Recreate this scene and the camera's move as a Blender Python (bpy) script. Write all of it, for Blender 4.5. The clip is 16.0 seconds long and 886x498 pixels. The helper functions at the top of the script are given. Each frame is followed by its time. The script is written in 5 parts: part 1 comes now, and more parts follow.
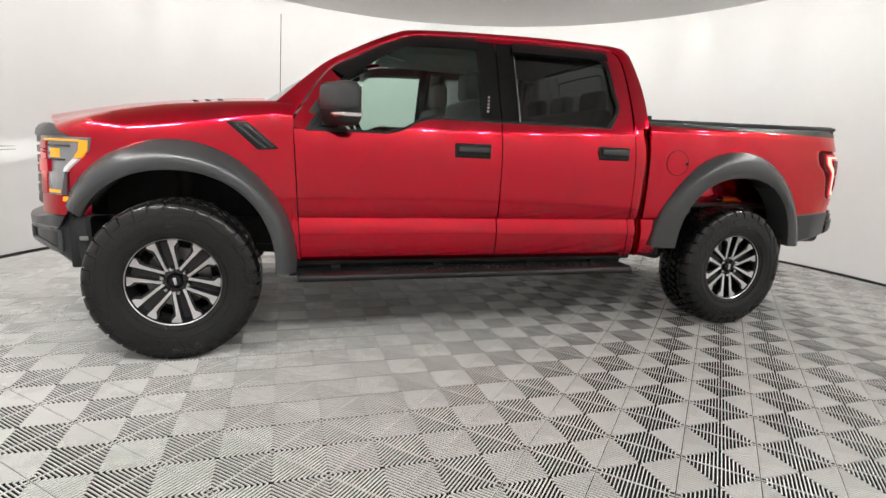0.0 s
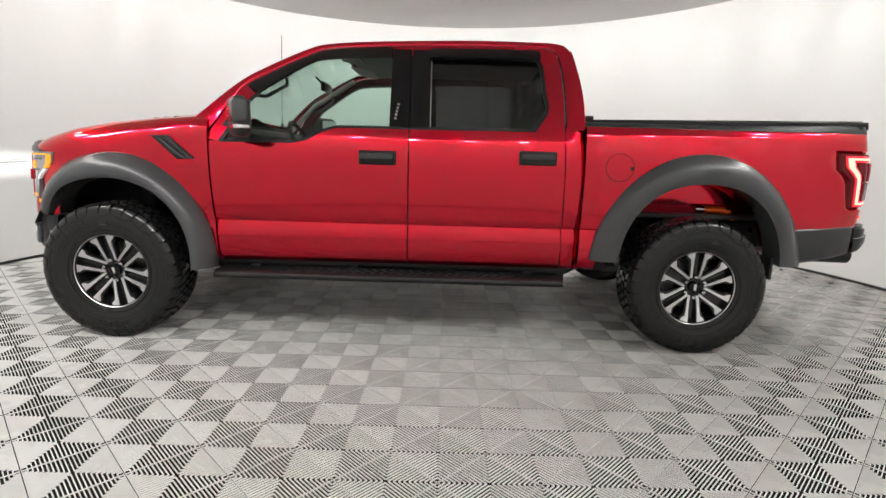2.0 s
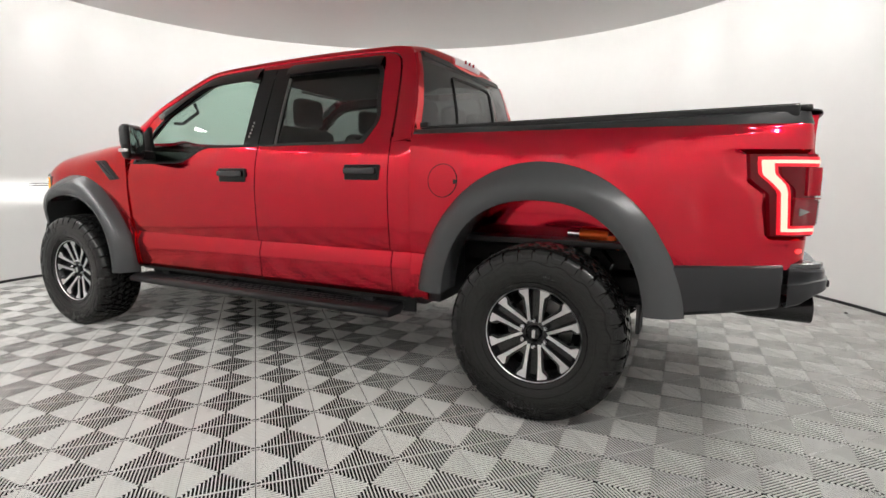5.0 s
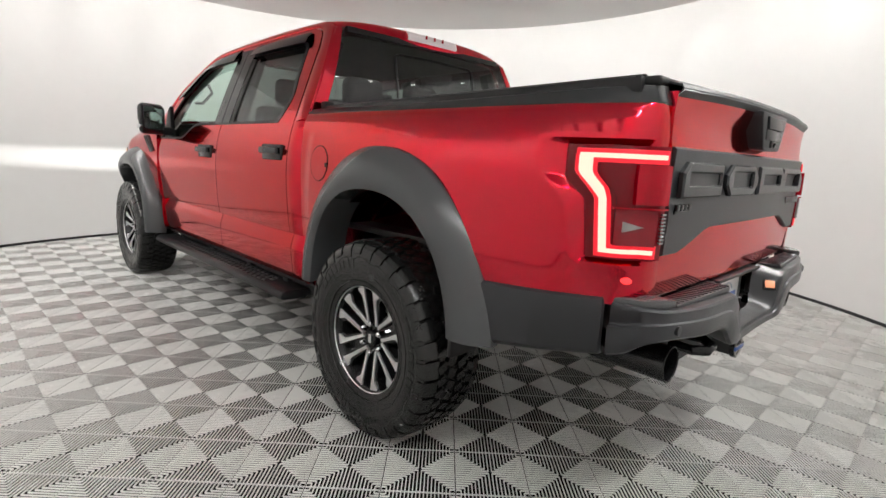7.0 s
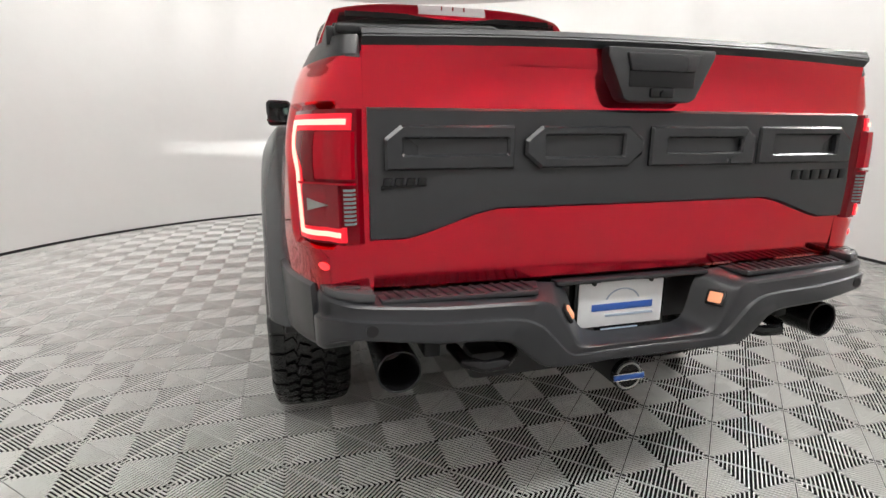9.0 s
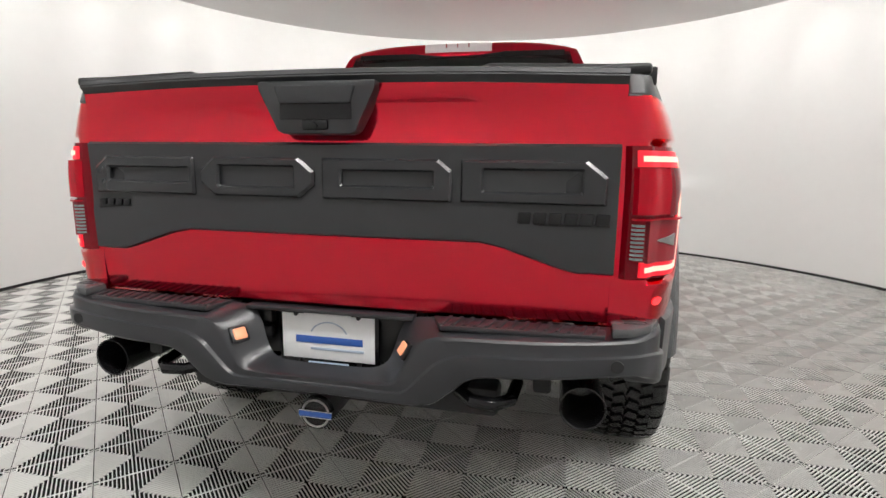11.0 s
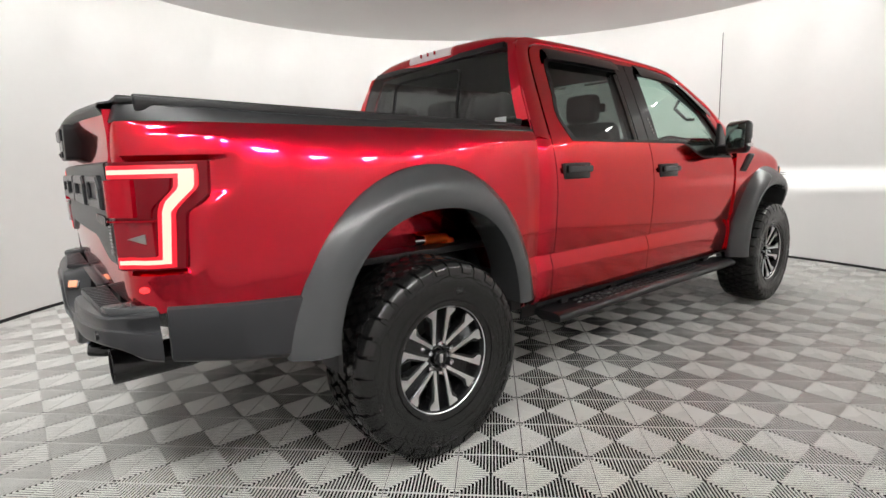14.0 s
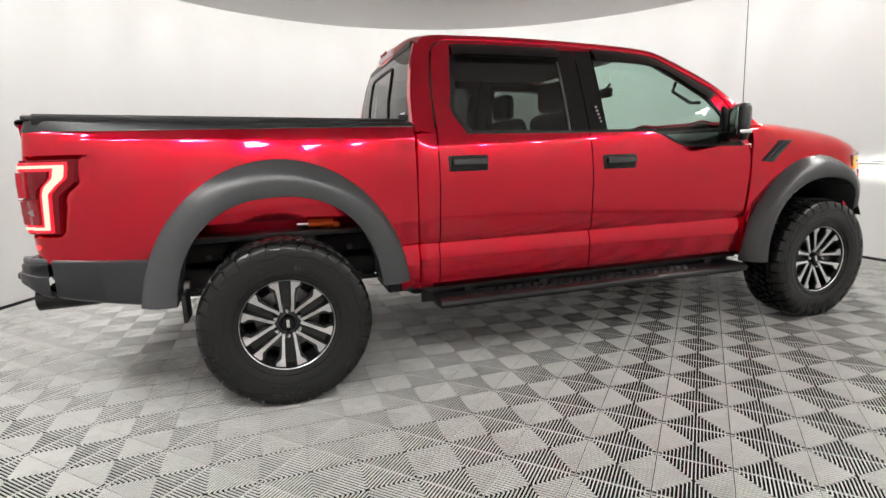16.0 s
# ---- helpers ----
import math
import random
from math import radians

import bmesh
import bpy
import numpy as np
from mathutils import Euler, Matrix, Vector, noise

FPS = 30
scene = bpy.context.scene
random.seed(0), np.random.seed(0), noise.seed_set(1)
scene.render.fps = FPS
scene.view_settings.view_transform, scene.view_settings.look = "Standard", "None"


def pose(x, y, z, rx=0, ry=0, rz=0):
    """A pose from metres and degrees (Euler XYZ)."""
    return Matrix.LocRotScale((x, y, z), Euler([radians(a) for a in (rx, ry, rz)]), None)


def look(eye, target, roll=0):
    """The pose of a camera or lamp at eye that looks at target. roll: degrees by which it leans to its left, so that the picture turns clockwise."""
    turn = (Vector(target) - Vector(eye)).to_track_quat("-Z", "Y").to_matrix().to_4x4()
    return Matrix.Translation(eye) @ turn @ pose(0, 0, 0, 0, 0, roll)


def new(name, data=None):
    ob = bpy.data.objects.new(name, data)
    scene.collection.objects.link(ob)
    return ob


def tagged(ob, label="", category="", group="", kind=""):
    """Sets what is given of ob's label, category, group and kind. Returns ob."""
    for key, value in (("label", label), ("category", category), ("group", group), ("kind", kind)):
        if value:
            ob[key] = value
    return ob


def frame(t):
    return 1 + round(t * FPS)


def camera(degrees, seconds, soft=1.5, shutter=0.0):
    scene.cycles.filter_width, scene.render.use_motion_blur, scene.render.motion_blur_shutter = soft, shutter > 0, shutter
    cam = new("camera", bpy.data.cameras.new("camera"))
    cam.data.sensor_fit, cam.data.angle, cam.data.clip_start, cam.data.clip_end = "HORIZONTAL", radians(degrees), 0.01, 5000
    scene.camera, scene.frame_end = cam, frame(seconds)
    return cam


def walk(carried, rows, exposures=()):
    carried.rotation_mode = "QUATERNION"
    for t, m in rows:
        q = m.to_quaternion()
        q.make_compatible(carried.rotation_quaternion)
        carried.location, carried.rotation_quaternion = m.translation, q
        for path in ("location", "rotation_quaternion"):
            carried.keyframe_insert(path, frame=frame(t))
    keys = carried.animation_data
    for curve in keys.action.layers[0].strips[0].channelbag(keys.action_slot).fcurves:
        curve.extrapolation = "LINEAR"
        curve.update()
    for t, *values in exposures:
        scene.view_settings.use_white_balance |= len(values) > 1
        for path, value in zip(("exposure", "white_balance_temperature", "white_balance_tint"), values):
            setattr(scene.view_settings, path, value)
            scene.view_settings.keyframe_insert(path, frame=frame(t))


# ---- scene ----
cam = camera(81.39, 16.0)
PATH = [
    (0, (-1.269, -4.008, 1.180), (-0.696, -2.129, 0.805), 2.60),
    (0.5, (-0.875, -4.122, 1.218), (-0.466, -2.207, 0.814), 2.24),
    (1, (-0.502, -4.159, 1.208), (-0.216, -2.226, 0.785), 1.35),
    (1.5, (-0.129, -4.198, 1.213), (0.018, -2.241, 0.826), 1.23),
    (2, (0.255, -4.234, 1.245), (0.248, -2.270, 0.867), 1.64),
    (2.5, (0.612, -4.157, 1.242), (0.465, -2.201, 0.854), 2.26),
    (3, (1.078, -4.104, 1.183), (0.787, -2.156, 0.833), 1.15),
    (5.5, (2.778, -3.183, 1.203), (1.817, -1.454, 0.906), 1.86),
    (6, (3.052, -2.930, 1.205), (1.986, -1.270, 0.878), 3.65),
    (6.5, (3.302, -2.668, 1.223), (2.088, -1.121, 0.857), 3.97),
    (7, (3.593, -2.351, 1.236), (2.197, -0.964, 0.878), 2.82),
    (7.5, (3.794, -2.036, 1.225), (2.282, -0.779, 0.857), 1.69),
    (8, (3.993, -1.684, 1.226), (2.332, -0.652, 0.808), 1.19),
    (10.5, (4.350, 0.224, 1.249), (2.389, 0.040, 0.902), 0.31),
    (11, (4.317, 0.634, 1.243), (2.390, 0.214, 0.913), 0.75),
    (11.5, (4.198, 0.976, 1.257), (2.356, 0.282, 0.904), -0.25),
    (12, (4.084, 1.386, 1.261), (2.359, 0.445, 0.889), -0.35),
    (12.5, (3.893, 1.725, 1.246), (2.293, 0.598, 0.832), -0.46),
    (13, (3.693, 2.081, 1.246), (2.219, 0.787, 0.856), -1.18),
    (13.5, (3.476, 2.423, 1.242), (2.117, 0.998, 0.891), -1.42),
    (14, (3.184, 2.711, 1.258), (1.937, 1.181, 0.935), -1.45),
    (14.5, (2.901, 3.056, 1.279), (1.800, 1.413, 0.983), -2.03),
    (15, (2.580, 3.287, 1.270), (1.639, 1.545, 0.983), -2.56),
    (15.5, (2.217, 3.552, 1.275), (1.472, 1.723, 0.961), -2.48),
    (16, (1.864, 3.709, 1.266), (1.261, 1.838, 0.901), -1.74),
]
walk(cam, [(t, look(e, g, r)) for t, e, g, r in PATH])

# ---- world, sun-less studio light and exposure ----
world = bpy.data.worlds.new("studio_world")
world.use_nodes = True
world.node_tree.nodes["Background"].inputs[0].default_value = (0.6, 0.62, 0.65, 1)
world.node_tree.nodes["Background"].inputs[1].default_value = 0.02
scene.world = world
scene.view_settings.exposure = 0.0

ROOM = (0.227, 0.0)
WALL_R, CEIL_R, CEIL_Z, TOP_Z = 4.44, 3.92, 3.03, 3.75
COVE_STRENGTH = 3.6
PANEL_WATTS = 11.0
BEAM = 40.0


# ---- materials ----
def mat(name, colour, rough=0.5, metal=0.0, coat=0.0, noise_scale=0.0, vary=0.0, bump=0.0, bump_scale=0.0, rough_vary=0.0):
    m = bpy.data.materials.new(name)
    m.use_nodes = True
    nt = m.node_tree
    b = nt.nodes["Principled BSDF"]
    b.inputs["Base Color"].default_value = (*colour, 1)
    b.inputs["Roughness"].default_value = rough
    b.inputs["Metallic"].default_value = metal
    b.inputs["Coat Weight"].default_value = coat
    b.inputs["Coat Roughness"].default_value = 0.03
    tc = nt.nodes.new("ShaderNodeTexCoord")
    if vary or rough_vary:
        n1 = nt.nodes.new("ShaderNodeTexNoise")
        n1.inputs["Scale"].default_value = noise_scale
        n1.inputs["Detail"].default_value = 6
        nt.links.new(tc.outputs["Object"], n1.inputs["Vector"])
        n2 = nt.nodes.new("ShaderNodeTexNoise")
        n2.inputs["Scale"].default_value = noise_scale * 14
        n2.inputs["Detail"].default_value = 3
        nt.links.new(tc.outputs["Object"], n2.inputs["Vector"])
        ad = nt.nodes.new("ShaderNodeMath")
        ad.operation = "MULTIPLY_ADD"
        ad.inputs[1].default_value = 0.35
        nt.links.new(n2.outputs["Fac"], ad.inputs[0])
        nt.links.new(n1.outputs["Fac"], ad.inputs[2])
        if vary:
            r = nt.nodes.new("ShaderNodeMapRange")
            r.inputs["From Min"].default_value, r.inputs["From Max"].default_value = 0.4, 0.95
            r.inputs["To Min"].default_value, r.inputs["To Max"].default_value = 1 - vary, 1 + vary
            nt.links.new(ad.outputs[0], r.inputs["Value"])
            mx = nt.nodes.new("ShaderNodeMix")
            mx.data_type, mx.blend_type = "RGBA", "MULTIPLY"
            mx.inputs["Factor"].default_value = 1
            mx.inputs["A"].default_value = (*colour, 1)
            nt.links.new(r.outputs[0], mx.inputs["B"])
            nt.links.new(mx.outputs["Result"], b.inputs["Base Color"])
        if rough_vary:
            r2 = nt.nodes.new("ShaderNodeMapRange")
            r2.inputs["From Min"].default_value, r2.inputs["From Max"].default_value = 0.4, 0.95
            r2.inputs["To Min"].default_value, r2.inputs["To Max"].default_value = rough - rough_vary, rough + rough_vary
            nt.links.new(ad.outputs[0], r2.inputs["Value"])
            nt.links.new(r2.outputs[0], b.inputs["Roughness"])
    if bump:
        n3 = nt.nodes.new("ShaderNodeTexNoise")
        n3.inputs["Scale"].default_value = bump_scale
        n3.inputs["Detail"].default_value = 4
        nt.links.new(tc.outputs["Object"], n3.inputs["Vector"])
        bp = nt.nodes.new("ShaderNodeBump")
        bp.inputs["Strength"].default_value = bump
        bp.inputs["Distance"].default_value = 0.002
        nt.links.new(n3.outputs["Fac"], bp.inputs["Height"])
        nt.links.new(bp.outputs["Normal"], b.inputs["Normal"])
    return m


def glass(name, tint, gloss=0.02):
    m = bpy.data.materials.new(name)
    m.use_nodes = True
    nt = m.node_tree
    nt.nodes.remove(nt.nodes["Principled BSDF"])
    out = nt.nodes["Material Output"]
    tr = nt.nodes.new("ShaderNodeBsdfTransparent")
    tr.inputs[0].default_value = (*tint, 1)
    gl = nt.nodes.new("ShaderNodeBsdfGlossy")
    gl.inputs["Roughness"].default_value = gloss
    lw = nt.nodes.new("ShaderNodeLayerWeight")
    lw.inputs[0].default_value = 0.5
    pw = nt.nodes.new("ShaderNodeMath")
    pw.operation = "POWER"
    pw.inputs[1].default_value = 5
    nt.links.new(lw.outputs["Facing"], pw.inputs[0])
    fr = nt.nodes.new("ShaderNodeMath")
    fr.operation = "MULTIPLY_ADD"
    fr.inputs[1].default_value, fr.inputs[2].default_value = 0.9, 0.06
    nt.links.new(pw.outputs[0], fr.inputs[0])
    mx = nt.nodes.new("ShaderNodeMixShader")
    nt.links.new(fr.outputs[0], mx.inputs[0])
    nt.links.new(tr.outputs[0], mx.inputs[1])
    nt.links.new(gl.outputs[0], mx.inputs[2])
    nt.links.new(mx.outputs[0], out.inputs[0])
    return m


def glow(name, colour, strength, base=(0.5, 0.5, 0.5)):
    m = mat(name, base, 0.4)
    b = m.node_tree.nodes["Principled BSDF"]
    b.inputs["Emission Color"].default_value = (*colour, 1)
    b.inputs["Emission Strength"].default_value = strength
    return m


RED = mat("candy_red_paint", (0.60, 0.0012, 0.021), 0.13, 1.0, 1.0, 900, 0.10)
RED.node_tree.nodes["Principled BSDF"].inputs["Coat IOR"].default_value = 1.44
RED.node_tree.nodes["Principled BSDF"].inputs["Specular Tint"].default_value = (0.9, 0.06, 0.06, 1)
RED.node_tree.nodes["Principled BSDF"].inputs["Coat Roughness"].default_value = 0.012
TRIM = mat("satin_grey_plastic", (0.055, 0.058, 0.061), 0.26, 0.0, 0.0, 1.2, 0.06, 0.05, 900)
GRAIN = mat("grained_dark_plastic", (0.018, 0.019, 0.021), 0.34, 0.0, 0.0, 3, 0.12, 0.12, 600)
BUMPER = mat("dark_grey_bumper_paint", (0.021, 0.022, 0.025), 0.30, 0.0, 0.0, 1.2, 0.05, 0.06, 900)
BLOCK = mat("satin_dark_plastic", (0.017, 0.018, 0.020), 0.24, 0.0, 0.0, 3, 0.08)
BLACK = mat("black_plastic", (0.012, 0.012, 0.013), 0.35, 0.0, 0.0, 8, 0.15, 0.06, 700)
GLOSSBLACK = mat("gloss_black", (0.006, 0.006, 0.007), 0.14, 0.0, 0.0, 5, 0.2)
DARK = mat("underbody_black", (0.010, 0.010, 0.011), 0.6, 0.0, 0.0, 12, 0.4, 0.3, 200)
RUBBER = mat("tyre_rubber", (0.010, 0.010, 0.010), 0.23, 0.0, 0.0, 7, 0.25, 0.15, 220, 0.08)
ALLOY = mat("machined_alloy", (0.88, 0.88, 0.89), 0.28, 1.0, 0.3, 60, 0.06, 0.03, 300)
PAINTBLACK = mat("black_wheel_paint", (0.010, 0.010, 0.011), 0.22, 0.2, 0.4, 20, 0.2)
CHROME = mat("chrome", (0.75, 0.75, 0.77), 0.10, 1.0)
STEEL = mat("raw_steel", (0.35, 0.34, 0.33), 0.40, 0.9, 0.0, 20, 0.2)
PIPE = mat("black_exhaust", (0.010, 0.010, 0.011), 0.24, 0.3, 0.2, 12, 0.2)
ORANGE = mat("orange_anodised", (0.75, 0.13, 0.015), 0.35, 0.5)
CLOTH = mat("seat_grey", (0.035, 0.035, 0.037), 0.65, 0.0, 0.0, 30, 0.2, 0.3, 500)
HEADLINER = mat("headliner", (0.58, 0.58, 0.57), 0.9, 0.0, 0.0, 20, 0.1)
WALLMAT = mat("white_studio_wall", (0.86, 0.86, 0.85), 0.55, 0.0, 0.0, 0.7, 0.025, 0.02, 40, 0.05)
CEILMAT = mat("ceiling_white", (0.80, 0.80, 0.79), 0.8, 0.0, 0.0, 0.8, 0.02)
TILEMAT = mat("grey_tile_plastic", (0.69, 0.686, 0.66), 0.28, 0.0, 0.0, 1.1, 0.08, 0.05, 400, 0.08)
# near-black base stands in for the shade deep between the tile ribs
SLABMAT = mat("shade_dark_subfloor", (0.014, 0.0137, 0.013), 0.9, 0.0, 0.0, 4, 0.2)
GLASS_CLEAR = glass("clear_green_glass", (0.69, 0.83, 0.77))
GLASS_DARK = glass("privacy_glass", (0.17, 0.185, 0.18))
LENS_RED = glow("red_lens", (1.0, 0.0, 0.015), 0.05, (0.26, 0.0008, 0.008))
LENS_RED.node_tree.nodes["Principled BSDF"].inputs["Roughness"].default_value = 0.08
LENS_DARK = glow("dark_red_lens", (1.0, 0.0, 0.015), 0.03, (0.10, 0.0004, 0.004))
LENS_DARK.node_tree.nodes["Principled BSDF"].inputs["Roughness"].default_value = 0.08
LENS_LOW = mat("dull_red_lens", (0.20, 0.003, 0.010), 0.10)
LENS_CLEAR = mat("headlamp_lens", (0.20, 0.20, 0.21), 0.08, 0.3, 1.0)
LED_RED = glow("tail_led", (1.0, 0.60, 0.46), 1.5, (0.3, 0.02, 0.02))
# dim red emission that imitates the bloom round the light strip
LED_HALO = glow("tail_led_halo", (1.0, 0.012, 0.03), 0.75, (0.4, 0.0, 0.01))
LED_AMBER = glow("amber_led", (1.0, 0.40, 0.015), 0.85, (0.3, 0.12, 0.0))
LED_WHITE = glow("white_led", (1.0, 0.80, 0.80), 0.25)
LED_WARM = glow("warm_led", (1.0, 0.42, 0.22), 0.8, (0.3, 0.1, 0.05))
MARKER = glow("red_marker", (1.0, 0.05, 0.05), 1.5, (0.3, 0.0, 0.01))
PLATE = mat("plate_white", (0.78, 0.79, 0.80), 0.35, 0.0, 0.3, 30, 0.04)
BLUE = mat("plate_blue", (0.03, 0.10, 0.38), 0.4)
BLUEGREY = mat("plate_blue_grey", (0.35, 0.42, 0.52), 0.4)
MIRRORMAT = mat("mirror_glass", (0.42, 0.43, 0.45), 0.02, 1.0)
COVE = glow("cove_light", (1.0, 0.975, 0.94), COVE_STRENGTH)


SLABMAT.node_tree.nodes["Principled BSDF"].inputs["Specular IOR Level"].default_value = 0.0
for m_, ior in ((TRIM, 1.55), (LENS_RED, 1.35), (LENS_DARK, 1.35), (GLOSSBLACK, 1.40), (BLACK, 1.40), (RUBBER, 1.50)):
    m_.node_tree.nodes["Principled BSDF"].inputs["IOR"].default_value = ior


# ---- mesh helpers ----
def part(name, md, material, parent=None, label="", sharp=35):
    me = bpy.data.meshes.new(name)
    verts, faces = md
    me.from_pydata([tuple(v) for v in verts], [], [tuple(f) for f in faces])
    me.polygons.foreach_set("use_smooth", [True] * len(me.polygons))
    me.set_sharp_from_angle(angle=radians(sharp))
    me.materials.append(material)
    me.update()
    ob = new(name, me)
    ob.parent = parent
    if label:
        ob["label"] = label
    return ob


def flip(md):
    return [(v[0], -v[1], v[2]) for v in md[0]], [tuple(reversed(f)) for f in md[1]]


def pair(name, md, material, parent, label="", sharp=35):
    """The same piece on the right side and, mirrored, on the left."""
    return part(name, md, material, parent, label, sharp), part(name, flip(md), material, parent, label, sharp)


def join(*mds):
    verts, faces = [], []
    for v, f in mds:
        n = len(verts)
        verts += list(v)
        faces += [tuple(i + n for i in q) for q in f]
    return verts, faces


def surf(rows, closed=False):
    """A skin through equally long rows of points."""
    n, m = len(rows), len(rows[0])
    faces = []
    for i in range(n - 1):
        for j in range(m - 1 + closed):
            k = (j + 1) % m
            faces.append((i * m + j, i * m + k, (i + 1) * m + k, (i + 1) * m + j))
    return [p for r in rows for p in r], faces


def shell(rows, depth):
    """A skin with a second skin behind it, shifted by depth, and closed edges."""
    n, m = len(rows), len(rows[0])
    v, f = surf(rows)
    back = [(p[0] + depth[0], p[1] + depth[1], p[2] + depth[2]) for p in v]
    k = len(v)
    faces = f + [tuple(reversed([i + k for i in q])) for q in f]
    rim = [i for i in range(m)] + [i * m + m - 1 for i in range(1, n)] + [(n - 1) * m + j for j in range(m - 2, -1, -1)] + [i * m for i in range(n - 2, 0, -1)]
    for a, b in zip(rim, rim[1:] + rim[:1]):
        faces.append((b, a, a + k, b + k))
    return v + back, faces


def from_bm(bm):
    bm.verts.index_update()
    md = [tuple(v.co) for v in bm.verts], [tuple(v.index for v in f.verts) for f in bm.faces]
    bm.free()
    return md


def rbox(c, size, r=0.01, seg=2, m=None):
    bm = bmesh.new()
    bmesh.ops.create_cube(bm, size=1)
    for v in bm.verts:
        v.co = Vector((v.co.x * size[0], v.co.y * size[1], v.co.z * size[2]))
    if r:
        bmesh.ops.bevel(bm, geom=list(bm.edges), offset=min(r, min(size) * 0.48), segments=seg, affect="EDGES", profile=0.5)
    if m is not None:
        bmesh.ops.transform(bm, matrix=m, verts=bm.verts)
    bmesh.ops.translate(bm, vec=c, verts=bm.verts)
    return from_bm(bm)


def prism(poly, axis, a, b, r=0.0, seg=2):
    """A polygon drawn in the two other axes, drawn out along axis from a to b."""
    def at(p, h):
        return {"x": (h, p[0], p[1]), "y": (p[0], h, p[1]), "z": (p[0], p[1], h)}[axis]
    bm = bmesh.new()
    lo = [bm.verts.new(at(p, a)) for p in poly]
    hi = [bm.verts.new(at(p, b)) for p in poly]
    n = len(poly)
    bm.faces.new(lo)
    bm.faces.new(hi[::-1])
    for i in range(n):
        bm.faces.new((lo[i], hi[i], hi[(i + 1) % n], lo[(i + 1) % n]))
    bmesh.ops.recalc_face_normals(bm, faces=bm.faces)
    if r:
        bmesh.ops.bevel(bm, geom=list(bm.edges), offset=r, segments=seg, affect="EDGES", profile=0.5)
    return from_bm(bm)


def tube(pts, r, n=12, cap=True):
    pts = [Vector(p) for p in pts]
    rows = []
    for i, p in enumerate(pts):
        d = (pts[min(i + 1, len(pts) - 1)] - pts[max(i - 1, 0)]).normalized()
        u = d.orthogonal().normalized() if i == 0 else (u - d * u.dot(d)).normalized()
        w = d.cross(u)
        rr = r[i] if isinstance(r, (list, tuple)) else r
        rows.append([tuple(p + (u * math.cos(2 * math.pi * k / n) + w * math.sin(2 * math.pi * k / n)) * rr) for k in range(n)])
    v, f = surf(rows, closed=True)
    if cap:
        f += [tuple(range(n))[::-1], tuple(range(len(v) - n, len(v)))]
    return v, f


def lathe(profile, n=64, centre=(0, 0, 0)):
    """A profile of (distance along y, radius) turned round the y axis."""
    rows = [[(centre[0] + r * math.cos(2 * math.pi * k / n), centre[1] + y, centre[2] + r * math.sin(2 * math.pi * k / n)) for k in range(n)] for y, r in profile]
    return surf(rows, closed=True)


def spline(pts, n):
    """n points on a smooth curve through the given ones (Catmull-Rom), evenly spread."""
    p = [np.array(q, float) for q in pts]
    p = [2 * p[0] - p[1]] + p + [2 * p[-1] - p[-2]]
    out = []
    for i in range(1, len(p) - 2):
        for k in range(24):
            t = k / 24
            a, b, c, d = p[i - 1], p[i], p[i + 1], p[i + 2]
            out.append(0.5 * (2 * b + (c - a) * t + (2 * a - 5 * b + 4 * c - d) * t * t + (3 * b - a - 3 * c + d) * t ** 3))
    out.append(p[-2])
    out = np.array(out)
    s = np.r_[0, np.cumsum(np.linalg.norm(np.diff(out, axis=0), axis=1))]
    return np.array([[np.interp(t, s, out[:, j]) for j in range(out.shape[1])] for t in np.linspace(0, s[-1], n)])


# ---- the round studio: wall, ceiling, cove light, floor ----
def ring_rows(r, zs, n=160):
    return [[(ROOM[0] + r * math.cos(2 * math.pi * k / n), ROOM[1] + r * math.sin(2 * math.pi * k / n), z) for k in range(n)] for z in zs]


def ring_solid(r0, r1, z0, z1, n=160):
    rows = [ring_rows(r, [z], n)[0] for r, z in ((r0, z0), (r0, z1), (r1, z1), (r1, z0), (r0, z0))]
    return surf(rows, closed=True)


wall = tagged(part("wall_round", ring_solid(WALL_R, WALL_R + 0.12, -0.1, TOP_Z), WALLMAT), "smooth white curved wall of a round photo studio", "wall", kind="structure")
# black band put in place of the dark gap between floor and wall
base = tagged(part("baseboard", ring_solid(WALL_R - 0.012, WALL_R + 0.01, -0.012, 0.026), DARK), "thin black strip along the foot of the white wall, standing in for a dark gap", "baseboard", kind="structure")
top = tagged(part("ceiling", (lambda rows: (rows[0] + rows[1], [tuple(range(160))[::-1], tuple(range(160, 320))] + [(i, (i + 1) % 160, 160 + (i + 1) % 160, 160 + i) for i in range(160)]))(ring_rows(CEIL_R, [CEIL_Z, CEIL_Z + 0.06])), CEILMAT), "pale grey round ceiling disc hung inside the wall", "ceiling", kind="structure")
# unseen lid, added so that cove light bounces back on to the wall
lid = tagged(part("bounce_lid", (lambda rows: (rows[0] + rows[1], [tuple(range(160))[::-1], tuple(range(160, 320))] + [(i, (i + 1) % 160, 160 + (i + 1) % 160, 160 + i) for i in range(160)]))(ring_rows(WALL_R + 0.12, [TOP_Z, TOP_Z + 0.1])), WALLMAT), "unseen white slab added above the ceiling disc to bounce the cove light", "ceiling", kind="structure")
cove = tagged(part("cove_light", ring_solid(CEIL_R - 0.40, CEIL_R - 0.06, CEIL_Z + 0.10, CEIL_Z + 0.13), COVE), "white ring light hidden in the cove above the ceiling edge", "ceiling light")
